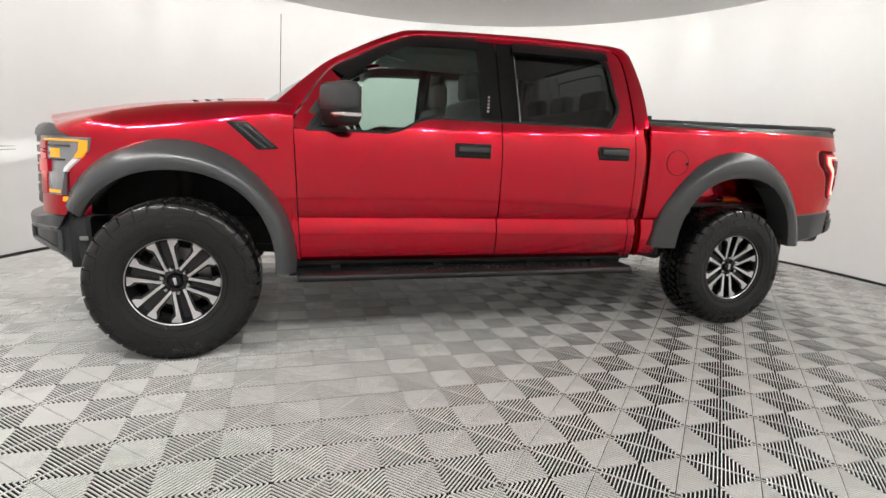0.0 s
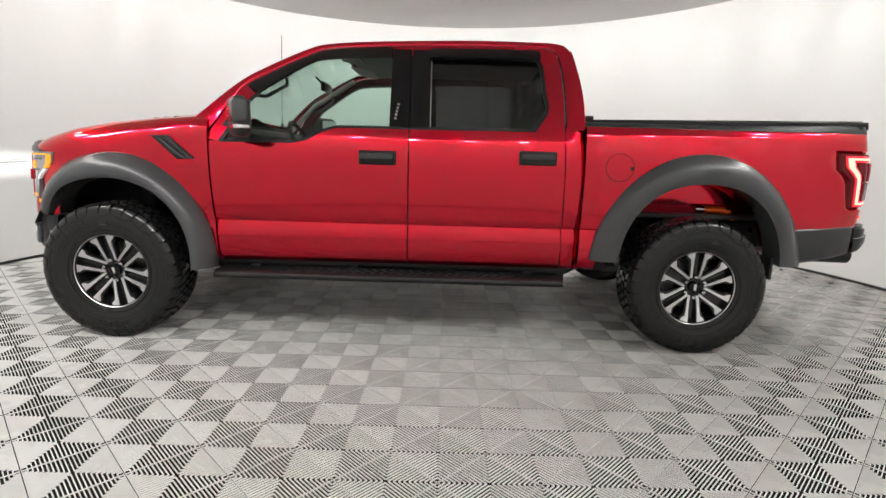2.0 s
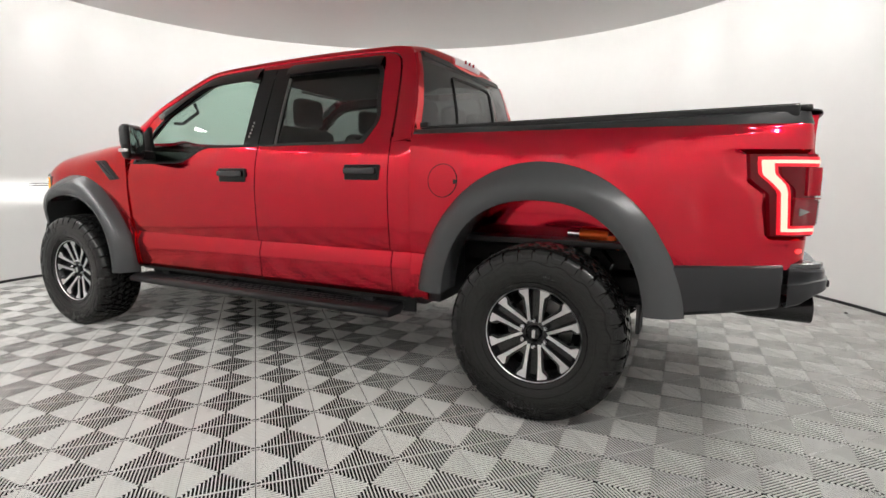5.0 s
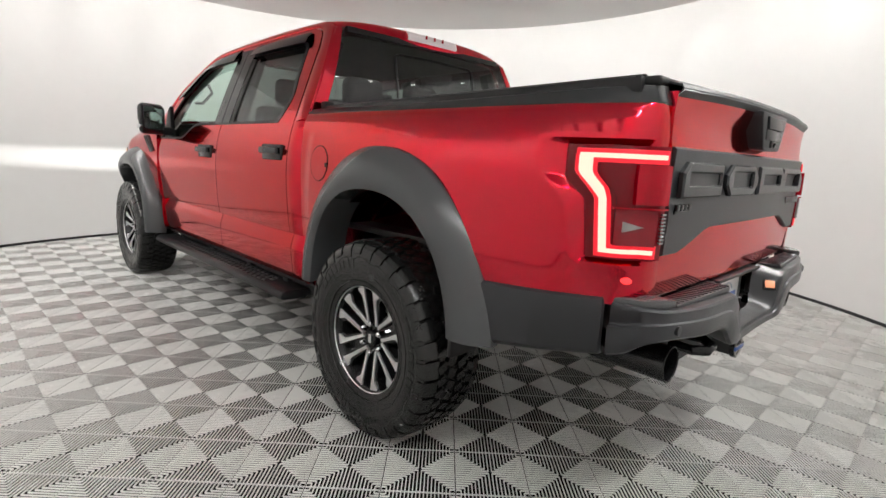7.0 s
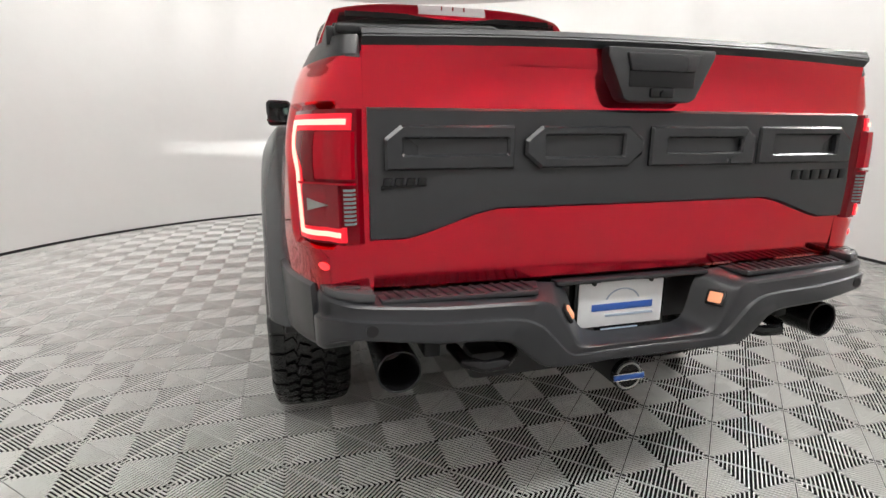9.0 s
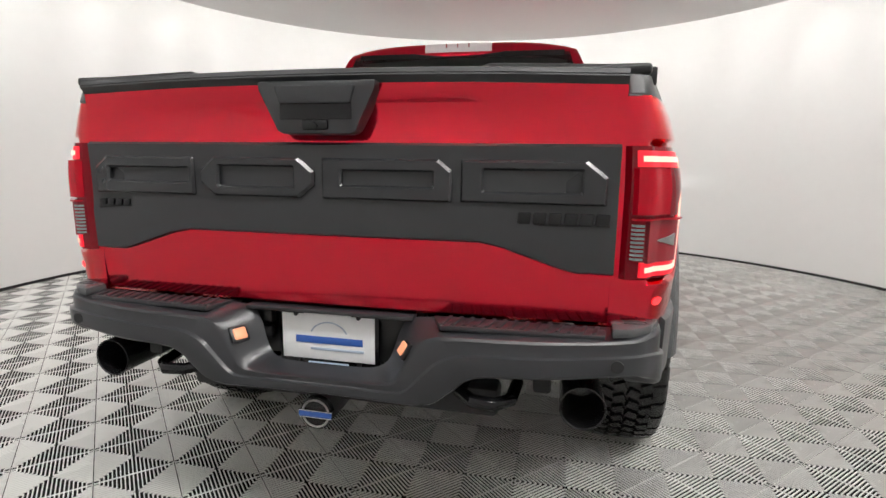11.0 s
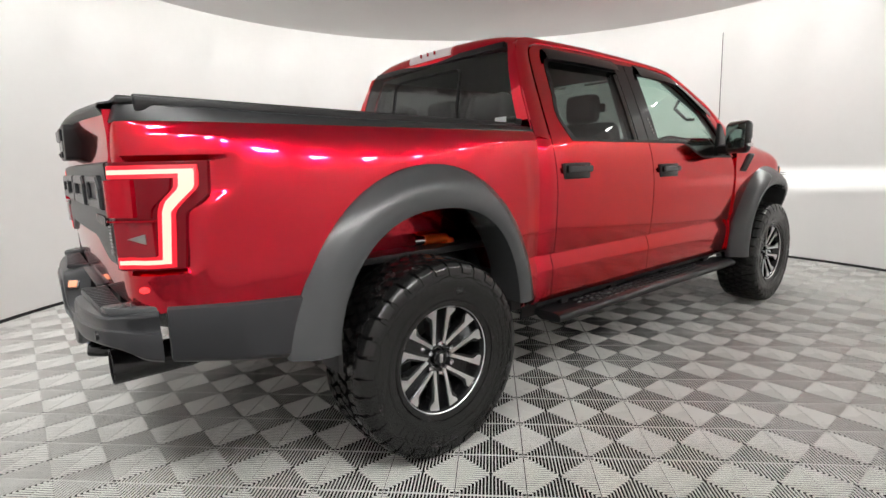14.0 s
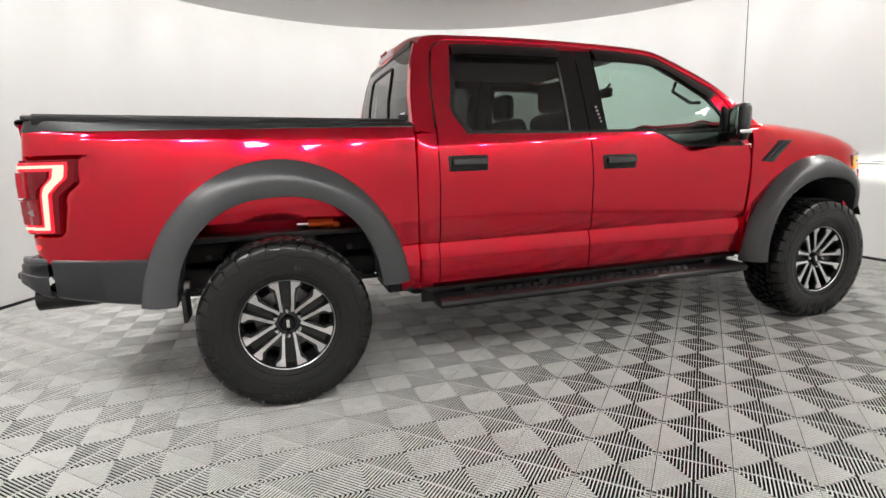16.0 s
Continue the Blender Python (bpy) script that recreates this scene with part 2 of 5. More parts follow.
# studio lamps in the cove gap, all turned down and to the same side round the ring
for k in range(36):
    a = radians(10 * k + 5)
    at = Vector((ROOM[0] + 4.12 * math.cos(a), ROOM[1] + 4.12 * math.sin(a), CEIL_Z + 0.18))
    m = look(at, (ROOM[0] + 3.0 * math.cos(a - 0.75), ROOM[1] + 3.0 * math.sin(a - 0.75), 0.2))
    ld = bpy.data.lights.new("studio_lamp", "AREA")
    ld.shape, ld.size, ld.size_y, ld.energy, ld.color = "RECTANGLE", 0.42, 0.14, PANEL_WATTS, (1.0, 0.985, 0.96)
    ld.spread = radians(110)
    body = part("studio_lamp", rbox((0, 0, 0.035), (0.46, 0.18, 0.05), 0.01), DARK)
    body.matrix_basis = m
    tagged(body, "slim black studio lamp hidden in the ceiling cove", "studio lamp", "lamps in the cove")
    lo = new("lamp_light", ld)
    lo.parent = body

S = 0.19878            # side of a chequer square; a tile's edge is its diagonal
TILE = S * math.sqrt(2)
GRID_O, GRID_T = (0.23097, 1.50421), radians(0.316)
RIB_H = 0.0052


def tile_mesh():
    """One ribbed tile: in each quarter the ribs run square to that quarter's edge."""
    h = TILE / 2 - 0.0014
    mds = []
    pitch, wt, wb = TILE / 20, 0.0018, 0.0021

    def bar(p, q, half_top, half_bottom, drop=0.0):
        d = Vector((q[0] - p[0], q[1] - p[1], 0)).normalized()
        s_ = Vector((-d.y, d.x, 0))
        lo = [Vector((*p, -RIB_H)) + s_ * half_bottom, Vector((*p, -RIB_H)) - s_ * half_bottom, Vector((*q, -RIB_H)) - s_ * half_bottom, Vector((*q, -RIB_H)) + s_ * half_bottom]
        hi = [Vector((*p, -drop)) + s_ * half_top, Vector((*p, -drop)) - s_ * half_top, Vector((*q, -drop)) - s_ * half_top, Vector((*q, -drop)) + s_ * half_top]
        return [tuple(v) for v in lo + hi], [(4, 5, 6, 7), (0, 1, 5, 4), (1, 2, 6, 5), (2, 3, 7, 6), (3, 0, 4, 7)]
    for q in range(4):
        c, s_ = math.cos(q * math.pi / 2), math.sin(q * math.pi / 2)
        def turn(u, w):
            return (u * c - w * s_, u * s_ + w * c)
        for k in range(20):
            u = (k - 9.5) * pitch
            w0, w1 = -h + 0.001, -abs(u) - 0.0012
            if w1 - w0 > 0.006:
                mds.append(bar(turn(u, w0), turn(u, w1), wt, wb))
        mds.append(bar(turn(-h, -h + 0.0012), turn(h, -h + 0.0012), 0.0006, 0.0007, 0.003))
    return join(*mds)


def tile_places():
    c, s_ = math.cos(GRID_T), math.sin(GRID_T)
    out = []
    for a in range(-40, 41):
        for b in range(-40, 41):
            i, j = a + b + TILE_PARITY, a - b
            x, y = GRID_O[0] + S * (i * c - j * s_), GRID_O[1] + S * (i * s_ + j * c)
            if math.hypot(x - ROOM[0], y - ROOM[1]) < WALL_R + 0.18:
                out.append((x, y))
    return out


TILE_PARITY = 1

# ---- the pickup truck: x to its tail, y to its right side ----
truck = new("pickup_truck")
tagged(truck, "glossy candy-red crew-cab pickup with dark grey wheel-arch flares and lit lamps", "pickup truck")

WB = 1.854
Z_SILL = 0.505


def hw(z):
    """Half width of the body side by height: sill, lower band, crease, door face, shoulder, belt."""
    return float(np.interp(z, (0.50, 0.515, 0.55, 0.60, 0.685, 0.70, 0.766, 0.774, 0.80, 0.90, 1.05, 1.10, 1.15, 1.20, 1.25, 1.30, 1.34, 1.375, 1.45),
                           (0.925, 0.945, 0.957, 0.962, 0.968, 0.966, 0.945, 0.967, 0.974, 0.984, 0.990, 0.9895, 0.9865, 0.981, 0.973, 0.962, 0.950, 0.937, 0.915)))


def tum(z):
    d = z - 1.375
    return 0.937 - 0.36 * d - 0.10 * d * d


DOOR_Z = [0.503, 0.515, 0.532, 0.55, 0.60, 0.65, 0.685, 0.70, 0.73, 0.764, 0.768, 0.774, 0.79, 0.82, 0.88, 0.95, 1.02, 1.10, 1.17, 1.21, 1.235, 1.248]


def side_panel(x0, x1, n, ztop, shift=0.0, round_rear=0.0):
    """Rows along x; the edges x0 and x1 are functions of z."""
    rows = []
    for k in range(n + 1):
        t = k / n
        row = []
        xm = x0(1.3) * (1 - t) + x1(1.3) * t
        zt = ztop(xm)
        zs = DOOR_Z + [1.248 + (zt - 1.248) * q for q in (0.2, 0.45, 0.7, 0.9, 1.0)]
        for z in zs:
            x = x0(z) * (1 - t) + x1(z) * t
            y = hw(z) + shift - round_rear * max(0, (t - 0.2) / 0.8) ** 2
            row.append((x, y, z))
        rows.append(row)
    return rows


def belt(x):
    """The window sill line, with the step down towards the mirror."""
    return float(np.interp(x, (-1.25, -0.70, -0.62, -0.52, -0.44, 1.2), (1.262, 1.268, 1.290, 1.345, 1.368, 1.378)))


def handle(parent, x, z):
    def one(side):
        y = hw(z) - 0.002
        w, h = 0.235, 0.088
        bz = part("handle_bezel", side(rbox((x, y + 0.002, z), (w, 0.018, h), 0.0085, 3)), BLACK, parent)
        part("recess", side(rbox((x, y + 0.0100, z - 0.003), (w - 0.022, 0.006, h - 0.016), 0.002)), GLOSSBLACK, bz)
        part("grip", side(rbox((x - 0.003, y + 0.028, z + 0.010), (w - 0.030, 0.022, h - 0.052), 0.009, 3)), TRIM, bz, "dark grey door grip")
    return one


FRONT_X0 = lambda z: -1.234 + 0.045 * (1.22 - z)
MID_A, MID_B = (lambda z: 0.0085), (lambda z: 0.0155)
REAR_X1 = lambda z: 0.982 + 0.018 * (1.44 - z)
for side, sname in ((lambda md: md, "right"), (flip, "left")):
    fd = part("front_door", side(shell(side_panel(FRONT_X0, MID_A, 36, belt), (0, -0.03, 0))), RED, truck, "candy-red front door")
    handle(fd, -0.181, 1.185)(side)
    rd = part("rear_door", side(shell(side_panel(MID_B, REAR_X1, 28, belt), (0, -0.03, 0))), RED, truck, "candy-red rear door")
    handle(rd, 0.818, 1.207)(side)
    part("cab_corner", side(shell(side_panel(lambda z: REAR_X1(z) + 0.006, lambda z: 1.108 + 0.006 * (1.44 - z), 10, lambda x: 1.40, 0, 0.030), (0, -0.03, 0))), RED, truck)

# door frames, pillars and roof edge
O = spline(((-1.365, 1.372), (-1.090, 1.622), (-0.908, 1.736), (-0.660, 1.858), (-0.518, 1.897), (-0.20, 1.922), (0.34, 1.943), (0.76, 1.944), (0.93, 1.938), (1.012, 1.903), (1.060, 1.785), (1.098, 1.60), (1.108, 1.395)), 90)
M = spline(((-1.262, 1.275), (-1.055, 1.590), (-0.882, 1.700), (-0.647, 1.820), (-0.518, 1.862), (-0.20, 1.888), (0.34, 1.906), (0.78, 1.907), (0.89, 1.897), (0.940, 1.855), (0.966, 1.74), (0.980, 1.55), (0.984, 1.372)), 90)
I = spline(((-1.165, 1.262), (-0.992, 1.525), (-0.842, 1.640), (-0.648, 1.760), (-0.522, 1.799), (-0.20, 1.818), (0.34, 1.826), (0.74, 1.828), (0.815, 1.818), (0.838, 1.775), (0.856, 1.62), (0.872, 1.50), (0.785, 1.372)), 90)


def strip(a, b, n=4, off=0.0, bulge=0.0):
    rows = []
    for p, q in zip(a, b):
        rows.append([(p[0] + (q[0] - p[0]) * k / n, tum(p[1] + (q[1] - p[1]) * k / n) + off + bulge * math.sin(math.pi * k / n), p[1] + (q[1] - p[1]) * k / n) for k in range(n + 1)])
    return rows


for side in (lambda md: md, flip):
    part("roof_side", side(shell(strip(O, M + (O - M) * 0.10, 5, 0.0, 0.006), (0, -0.03, 0))), RED, truck)
    part("window_frame", side(shell(strip(M - (M - I) * 0.02, I, 4, 0.0), (0, -0.03, 0))), RED, truck)
    part("window_seal", side(shell(strip(I + (M - I) * 0.10, I - (M - I) * 0.12, 2, 0.003), (0, -0.012, 0))), BLACK, truck)
    # lower window seal along the belt
    xs = np.linspace(-1.17, 0.80, 70)
    part("belt_seal", side(shell([[(x, hw(belt(x)) + 0.003, belt(x) - 0.006), (x, hw(belt(x)) + 0.001, belt(x) + 0.010)] for x in xs], (0, -0.02, 0))), BLACK, truck)
    # side glass
    def pane(x0, x1, n):
        rows = []
        for x in np.linspace(x0, x1, n):
            up = [p for p in I if p[1] > 1.40 or p[0] < -0.9]
            zt = float(np.interp(x, [p[0] for p in up[: len(up) * 3 // 4]], [p[1] for p in up[: len(up) * 3 // 4]])) + 0.012
            zb = belt(x) - 0.02
            rows.append([(x, tum(zb + (zt - zb) * q) - 0.016, zb + (zt - zb) * q) for q in np.linspace(0, 1, 8)])
        return rows
    g = part("front_door_glass", side(surf(pane(-1.155, -0.09, 40))), GLASS_CLEAR, truck, "clear green-tinted side window")
    g.visible_shadow = False
    g = part("rear_door_glass", side(surf(pane(0.115, 0.875, 24))), GLASS_DARK, truck, "dark privacy side window")
    g.visible_shadow = False
    # black appliques on the door posts, and the light window channel behind them
    for x0, x1 in ((-0.114, 0.008), (0.016, 0.132)):
        part("door_post_cover", side(shell([[(x, tum(z) + 0.004, z) for z in np.linspace(1.374, 1.872, 8)] for x in (x0, x1)], (0, -0.02, 0))), GLOSSBLACK, truck, "black door-post cover")
    part("window_channel", side(shell([[(x + 0.012 * (1.6 - z), tum(z) + 0.001, z) for z in np.linspace(1.38, 1.80, 6)] for x in (0.136, 0.142)], (0, -0.02, 0))), STEEL, truck, "pale metal window channel")
    for k in range(5):
        part("keypad_button", side(rbox((-0.078 + 0.004 * k, tum(1.43 + 0.022 * k) + 0.006, 1.43 + 0.022 * k), (0.014, 0.003, 0.013), 0.001)), STEEL, truck)
    # rain visors: a tinted lip that stands off the frame
    vis = []
    for t in np.linspace(0.14, 0.505, 44):
        k = t * 89
        p = np.array([np.interp(k, range(90), I[:, 0]), np.interp(k, range(90), I[:, 1])])
        q = np.array([np.interp(k, range(90), M[:, 0]), np.interp(k, range(90), M[:, 1])])
        if p[0] > -0.10:
            break
        n_ = (q - p)
        a, b = p + n_ * 0.92, p - n_ * (0.06 + 0.10 * min(1, (k / 89 - 0.14) / 0.2))
        vis.append([(a[0], tum(a[1]) + 0.004, a[1]), (a[0] * 0.6 + b[0] * 0.4, tum(a[1] * 0.6 + b[1] * 0.4) + 0.024, a[1] * 0.6 + b[1] * 0.4), (b[0], tum(b[1]) + 0.030, b[1])])
    part("rain_visor", side(shell(vis, (0, -0.004, 0))), GLOSSBLACK, truck, "dark smoked rain visor")
    vis = [[(x, tum(1.876) + 0.004, 1.876 + dz), (x, tum(1.848) + 0.020, 1.850 + dz), (x, tum(1.812) + 0.024, 1.813 + dz)] for x, dz in ((0.122, 0.004), (0.145, 0.010), (0.50, 0.014), (0.80, 0.014), (0.83, 0.008))]
    part("rain_visor", side(shell(vis, (0, -0.004, 0))), GLOSSBLACK, truck, "dark smoked rain visor")

# roof skin, windscreen, rear window
roof_o = [p for p in O if p[0] > -0.545]
cut = next(i for i, p in enumerate(roof_o) if p[0] > 0.965)
roof_o = roof_o[:cut]
rows = []
for p in roof_o:
    y0 = tum(p[1])
    rows.append([(p[0] - 0.06 * (1 - (k / 10) ** 2) * max(0, 1 - (p[0] + 0.545) / 0.5) + 0.03 * (1 - (k / 10) ** 2) * max(0, (p[0] - 0.6) / 0.35), y0 * k / 10, p[1] + 0.046 * (1 - abs(k / 10) ** 4)) for k in range(-10, 11)])
edge = rows[-1]
rows.append([(p[0] + 0.030, p[1] * 0.997, p[2] - 0.006) for p in edge])
rows.append([(p[0] + 0.050, p[1] * 0.992, p[2] - 0.024) for p in edge])
lip = [(p[0] + 0.060, p[1] * 0.985, p[2] - 0.066) for p in edge]
rows.append(lip)
part("roof", shell(rows, (0, 0, -0.02)), RED, truck)
part("headliner", surf([[(x, y, 1.872 + 0.02 * (1 - (y / 0.66) ** 2)) for y in np.linspace(-0.66, 0.66, 9)] for x in np.linspace(-0.50, 0.98, 9)]), HEADLINER, truck)

ws_top = rows[0]
ws_bot = [(-1.50 + 0.17 * (k / 10) ** 2, 0.88 * k / 10, 1.395 + 0.0 * k) for k in range(-10, 11)]
ws = [[(a[0] + (b[0] - a[0]) * t - 0.02 * math.sin(math.pi * t), a[1] + (b[1] - a[1]) * t, a[2] + (b[2] - a[2]) * t + 0.02 * math.sin(math.pi * t)) for a, b in zip(ws_top, ws_bot)] for t in np.linspace(0, 1, 9)]
g = part("windscreen", surf(ws), GLASS_CLEAR, truck, "clear green-tinted windscreen")
g.visible_shadow = False
part("cowl", shell([[(p[0] + dx, p[1], p[2] + dz) for p in ws_bot] for dx, dz in ((-0.13, -0.005), (-0.05, 0.006), (0.03, 0.0))], (0, 0, -0.03)), BLACK, truck)

def rear_face(y, z):
    """x of the cab's back: it leans forward towards the roof and curves forward at the corners."""
    return float(np.interp(z, (1.385, 1.60, 1.785, 1.905), (1.112, 1.100, 1.064, 1.022))) + 0.016 * (1 - abs(y / 0.80) ** 4)


def rear_half(z):
    return float(np.interp(z, (1.38, 1.50, 1.75, 1.90), (0.885, 0.862, 0.775, 0.722)))


gz = np.linspace(1.385, 1.905, 12)
g = part("rear_window", surf([[(rear_face(y * rear_half(z) * 0.93, z), y * rear_half(z) * 0.93, z) for y in np.linspace(-1, 1, 25)] for z in gz]), GLASS_DARK, truck, "dark privacy rear window")
g.visible_shadow = False
for s_ in (1, -1):
    rows_ = []
    for z in np.linspace(1.385, 1.892, 14):
        h = rear_half(min(z, 1.90))
        o_x = float(np.interp(-z, [-p[1] for p in O[66:]], [p[0] for p in O[66:]]))
        a = (rear_face(0.93 * h, z) + 0.002, 0.93 * h * s_, z)
        b = (rear_face(0.98 * h, z) + 0.004, 0.985 * h * s_, z)
        c = (o_x + 0.006, (tum(z) - 0.012) * s_, z)
        d = (o_x - 0.010, tum(z) * s_, z)
        rows_.append([a, b, c, d])
    part("rear_pillar", shell(rows_, (-0.02, 0, 0)), RED, truck)
    part("window_frame", tube([(rear_face(0.33, z) + 0.004, 0.335 * s_, z) for z in np.linspace(1.39, 1.78, 8)] + [(rear_face(0.3, 1.812) + 0.004, y * s_, zz) for y, zz in ((0.325, 1.802), (0.30, 1.812), (0.15, 1.816), (0.0, 1.818))], 0.007, 6), BLACK, truck)
part("rear_window_header", shell([[(rear_face(y, z) + 0.004, y, z) for y in np.linspace(-0.64, 0.64, 17)] for z in (1.885, 1.915)], (-0.02, 0, 0)), BLACK, truck)
sticker = part("window_sticker", shell([[(rear_face(y, z) + 0.004, y, z) for y in (0.655, 0.735)] for z in (1.455, 1.505)], (-0.002, 0, 0)), PLATE, truck, "small white paper sticker")
lamp = part("high_brake_lamp", shell([[(p[0] + dx, p[1], p[2] + dz) for p in [q for q in lip if abs(q[1]) < 0.215]] for dx, dz in ((-0.012, 0.056), (0.004, 0.040), (0.011, 0.018), (0.007, 0.004))], (-0.01, 0, 0)), LED_WHITE, truck, "clear high-mounted brake lamp, lit white")
for k in range(3):
    part("lamp_divider", rbox((1.060, -0.07 + 0.07 * k, 1.952), (0.014, 0.006, 0.022), 0.001), LENS_RED, lamp)

# body floor, firewall and inner panels, so that nothing shows through
part("cab_floor", rbox((-0.13, 0, 0.56), (2.40, 1.78, 0.10), 0.01), DARK, truck)
part("cab_back", prism([(-0.92, 0.52), (0.92, 0.52), (0.90, 1.385), (-0.90, 1.385)], "x", 1.045, 1.075, 0.004), BLACK, truck)
part("firewall", rbox((-1.30, 0, 0.95), (0.06, 1.70, 0.86), 0.01), DARK, truck)
part("dashboard", prism([(-1.36, 0.95), (-0.92, 0.95), (-0.86, 1.15), (-0.93, 1.30), (-1.10, 1.335), (-1.40, 1.385)], "y", -0.80, 0.80, 0.02), CLOTH, truck, "dark grey dashboard")
pair("inner_door", rbox((-0.12, 0.865, 0.895), (2.20, 0.09, 0.69), 0.03), CLOTH, truck)

# seats
def seat(x, y, width, back_top, name):
    st = part(name, join(rbox((x, y, 0.86), (0.52, width, 0.18), 0.06, 3), rbox((x + 0.30, y, 1.20), (0.16, width, 0.66), 0.06, 3, Matrix.Rotation(radians(14), 4, "Y"))), CLOTH, truck, "dark grey upholstered seat")
    return st


def headrest(st, x, y, z, w=0.25):
    part("headrest", join(rbox((x, y, z), (0.11, w, 0.20), 0.045, 3), tube([(x + 0.005, y - 0.06, z - 0.2), (x, y - 0.06, z)], 0.007, 6), tube([(x + 0.005, y + 0.06, z - 0.2), (x, y + 0.06, z)], 0.007, 6)), CLOTH, st)


for y in (-0.40, 0.40):
    st = seat(-0.42, y, 0.52, 1.5, "front_seat")
    headrest(st, -0.03, y, 1.625)
st = seat(0.55, 0.0, 1.42, 1.45, "rear_bench")
for y in (-0.46, 0.0, 0.46):
    headrest(st, 0.94, y, 1.565, 0.26)
part("centre_console", rbox((-0.40, 0, 0.90), (0.80, 0.28, 0.22), 0.04), CLOTH, truck)
# steering wheel with spokes
sw = Vector((-0.80, -0.40, 1.24))
tilt = Matrix.Rotation(radians(-26), 4, "Y")
part("steering_wheel", join(tube([tuple(sw + tilt @ Vector((0, 0.185 * math.cos(a), 0.185 * math.sin(a)))) for a in np.linspace(0, 2 * math.pi, 29)], 0.016, 8, False),
                            *[tube([tuple(sw), tuple(sw + tilt @ Vector((0.0, 0.18 * math.cos(a), 0.18 * math.sin(a))))], 0.018, 6) for a in (0.1, math.pi - 0.1, -math.pi / 2)],
                            tube([tuple(sw), tuple(sw + tilt @ Vector((-0.25, 0, -0.02)))], 0.05, 10), rbox(tuple(sw), (0.05, 0.14, 0.12), 0.03)), GLOSSBLACK, truck, "black steering wheel")
part("rear_view_mirror", join(rbox((-0.72, 0, 1.70), (0.035, 0.26, 0.075), 0.02), tube([(-0.72, 0, 1.70), (-0.80, 0, 1.78)], 0.01, 6)), BLACK, truck)
pair("sun_visor", rbox((-0.47, 0.36, 1.868), (0.17, 0.42, 0.016), 0.006, 2, Matrix.Rotation(radians(12), 4, "Y")), HEADLINER, truck)
for s_ in (1, -1):
    part("grab_handle", tube([(-1.00, 0.75 * s_, 1.56), (-0.95, 0.71 * s_, 1.56), (-0.82, 0.68 * s_, 1.64), (-0.82, 0.71 * s_, 1.70)], 0.012, 8), CLOTH, truck)
    part("pillar_lining", tube([(-1.27, 0.84 * s_, 1.36), (-1.01, 0.775 * s_, 1.61), (-0.62, 0.68 * s_, 1.83)], 0.022, 8), HEADLINER, truck)
    part("pillar_lining", tube([(0.01, 0.84 * s_, 1.33), (0.01, 0.66 * s_, 1.84)], 0.045, 8), CLOTH, truck)
    part("pillar_lining", tube([(0.955, 0.83 * s_, 1.36), (0.93, 0.65 * s_, 1.84)], 0.05, 8), CLOTH, truck)
    part("seat_belt", shell([[(-0.10, (0.80 - 0.05 * t) * s_, 1.72 - 0.75 * t), (-0.055, (0.80 - 0.05 * t) * s_, 1.72 - 0.75 * t)] for t in np.linspace(0, 1, 5)], (0.002, -0.002 * s_, 0)), CLOTH, truck)

# fenders, hood and nose
def hood_z(x):
    return float(np.interp(x, (-2.76, -2.60, -2.46, -2.36, -2.13, -1.90, -1.57, -1.30), (1.14, 1.19, 1.232, 1.262, 1.325, 1.368, 1.402, 1.418)))


def ell(x, cx, cz, a, b, n):
    d = abs(x - cx) / a
    return cz + b * max(0.0, 1 - d ** n) ** (1 / n) if d < 1 else -9


def nose_in(x):
    """How far the plan narrows towards the front."""
    return 0.0 if x > -2.05 else 0.158 * ((-2.05 - x) / 0.40) ** 2.2


FC, RC = (-1.842, 0.50), (1.847, 0.50)
rows = []
for x in sorted(set(np.round(np.concatenate([np.linspace(-2.44, -1.2395, 44), FC[0] + 0.575 * np.cos(np.linspace(0, math.pi, 40))]), 4))):
    zb = max(ell(x, *FC, 0.578, 0.645, 2.0), 0.515 if x > FC[0] else 0.83)
    zt = hood_z(x)
    row = []
    z1 = min(1.17, zt - 0.10)
    zb = min(zb, z1 - 0.01)
    for t in np.linspace(0, 1, 14):
        z = zb + (z1 - zb) * t
        y = 0.5 * (hw(z) + 0.985) + 0.012 * math.exp(-((z - 1.0) / 0.25) ** 2)
        row.append((x + (0.045 * (1.22 - z) if x > -1.30 else 0), y - nose_in(x), z))
    y1 = row[-1][1]
    y2 = 0.775 - 0.65 * nose_in(x)
    for t in np.linspace(0.1, 1, 10):
        a = t * math.pi / 2
        sq = 1.0 - 0.50 * min(1.0, max(0.0, (x + 1.90) / 0.55))
        row.append((x, y2 + (y1 - y2) * math.cos(a) ** (0.85 * sq) if t < 0.999 else y2, z1 + (zt - z1) * math.sin(a) ** (1.1 * sq)))
    rows.append(row)
pair("front_fender", shell(rows, (0, -0.02, 0)), RED, truck, "candy-red front wing")
rows = []
for x in np.linspace(-2.44, -1.335, 26):
    y0 = 0.775 - 0.65 * nose_in(x) - 0.003
    rows.append([(x - 0.22 * (1 - (k / 12) ** 2) * max(0.0, (-1.9 - x) / 0.54) - 0.10 * (1 - (k / 12) ** 2) * max(0.0, (x + 1.7) / 0.36),
                  y0 * k / 12, hood_z(x) + 0.035 * (1 - (k / 12) ** 2) + 0.028 * max(0.0, 1 - abs(abs(k / 12) - 0.45) / 0.16)) for k in range(-12, 13)])
hood = part("hood", shell(rows, (0, 0, -0.02)), RED, truck)
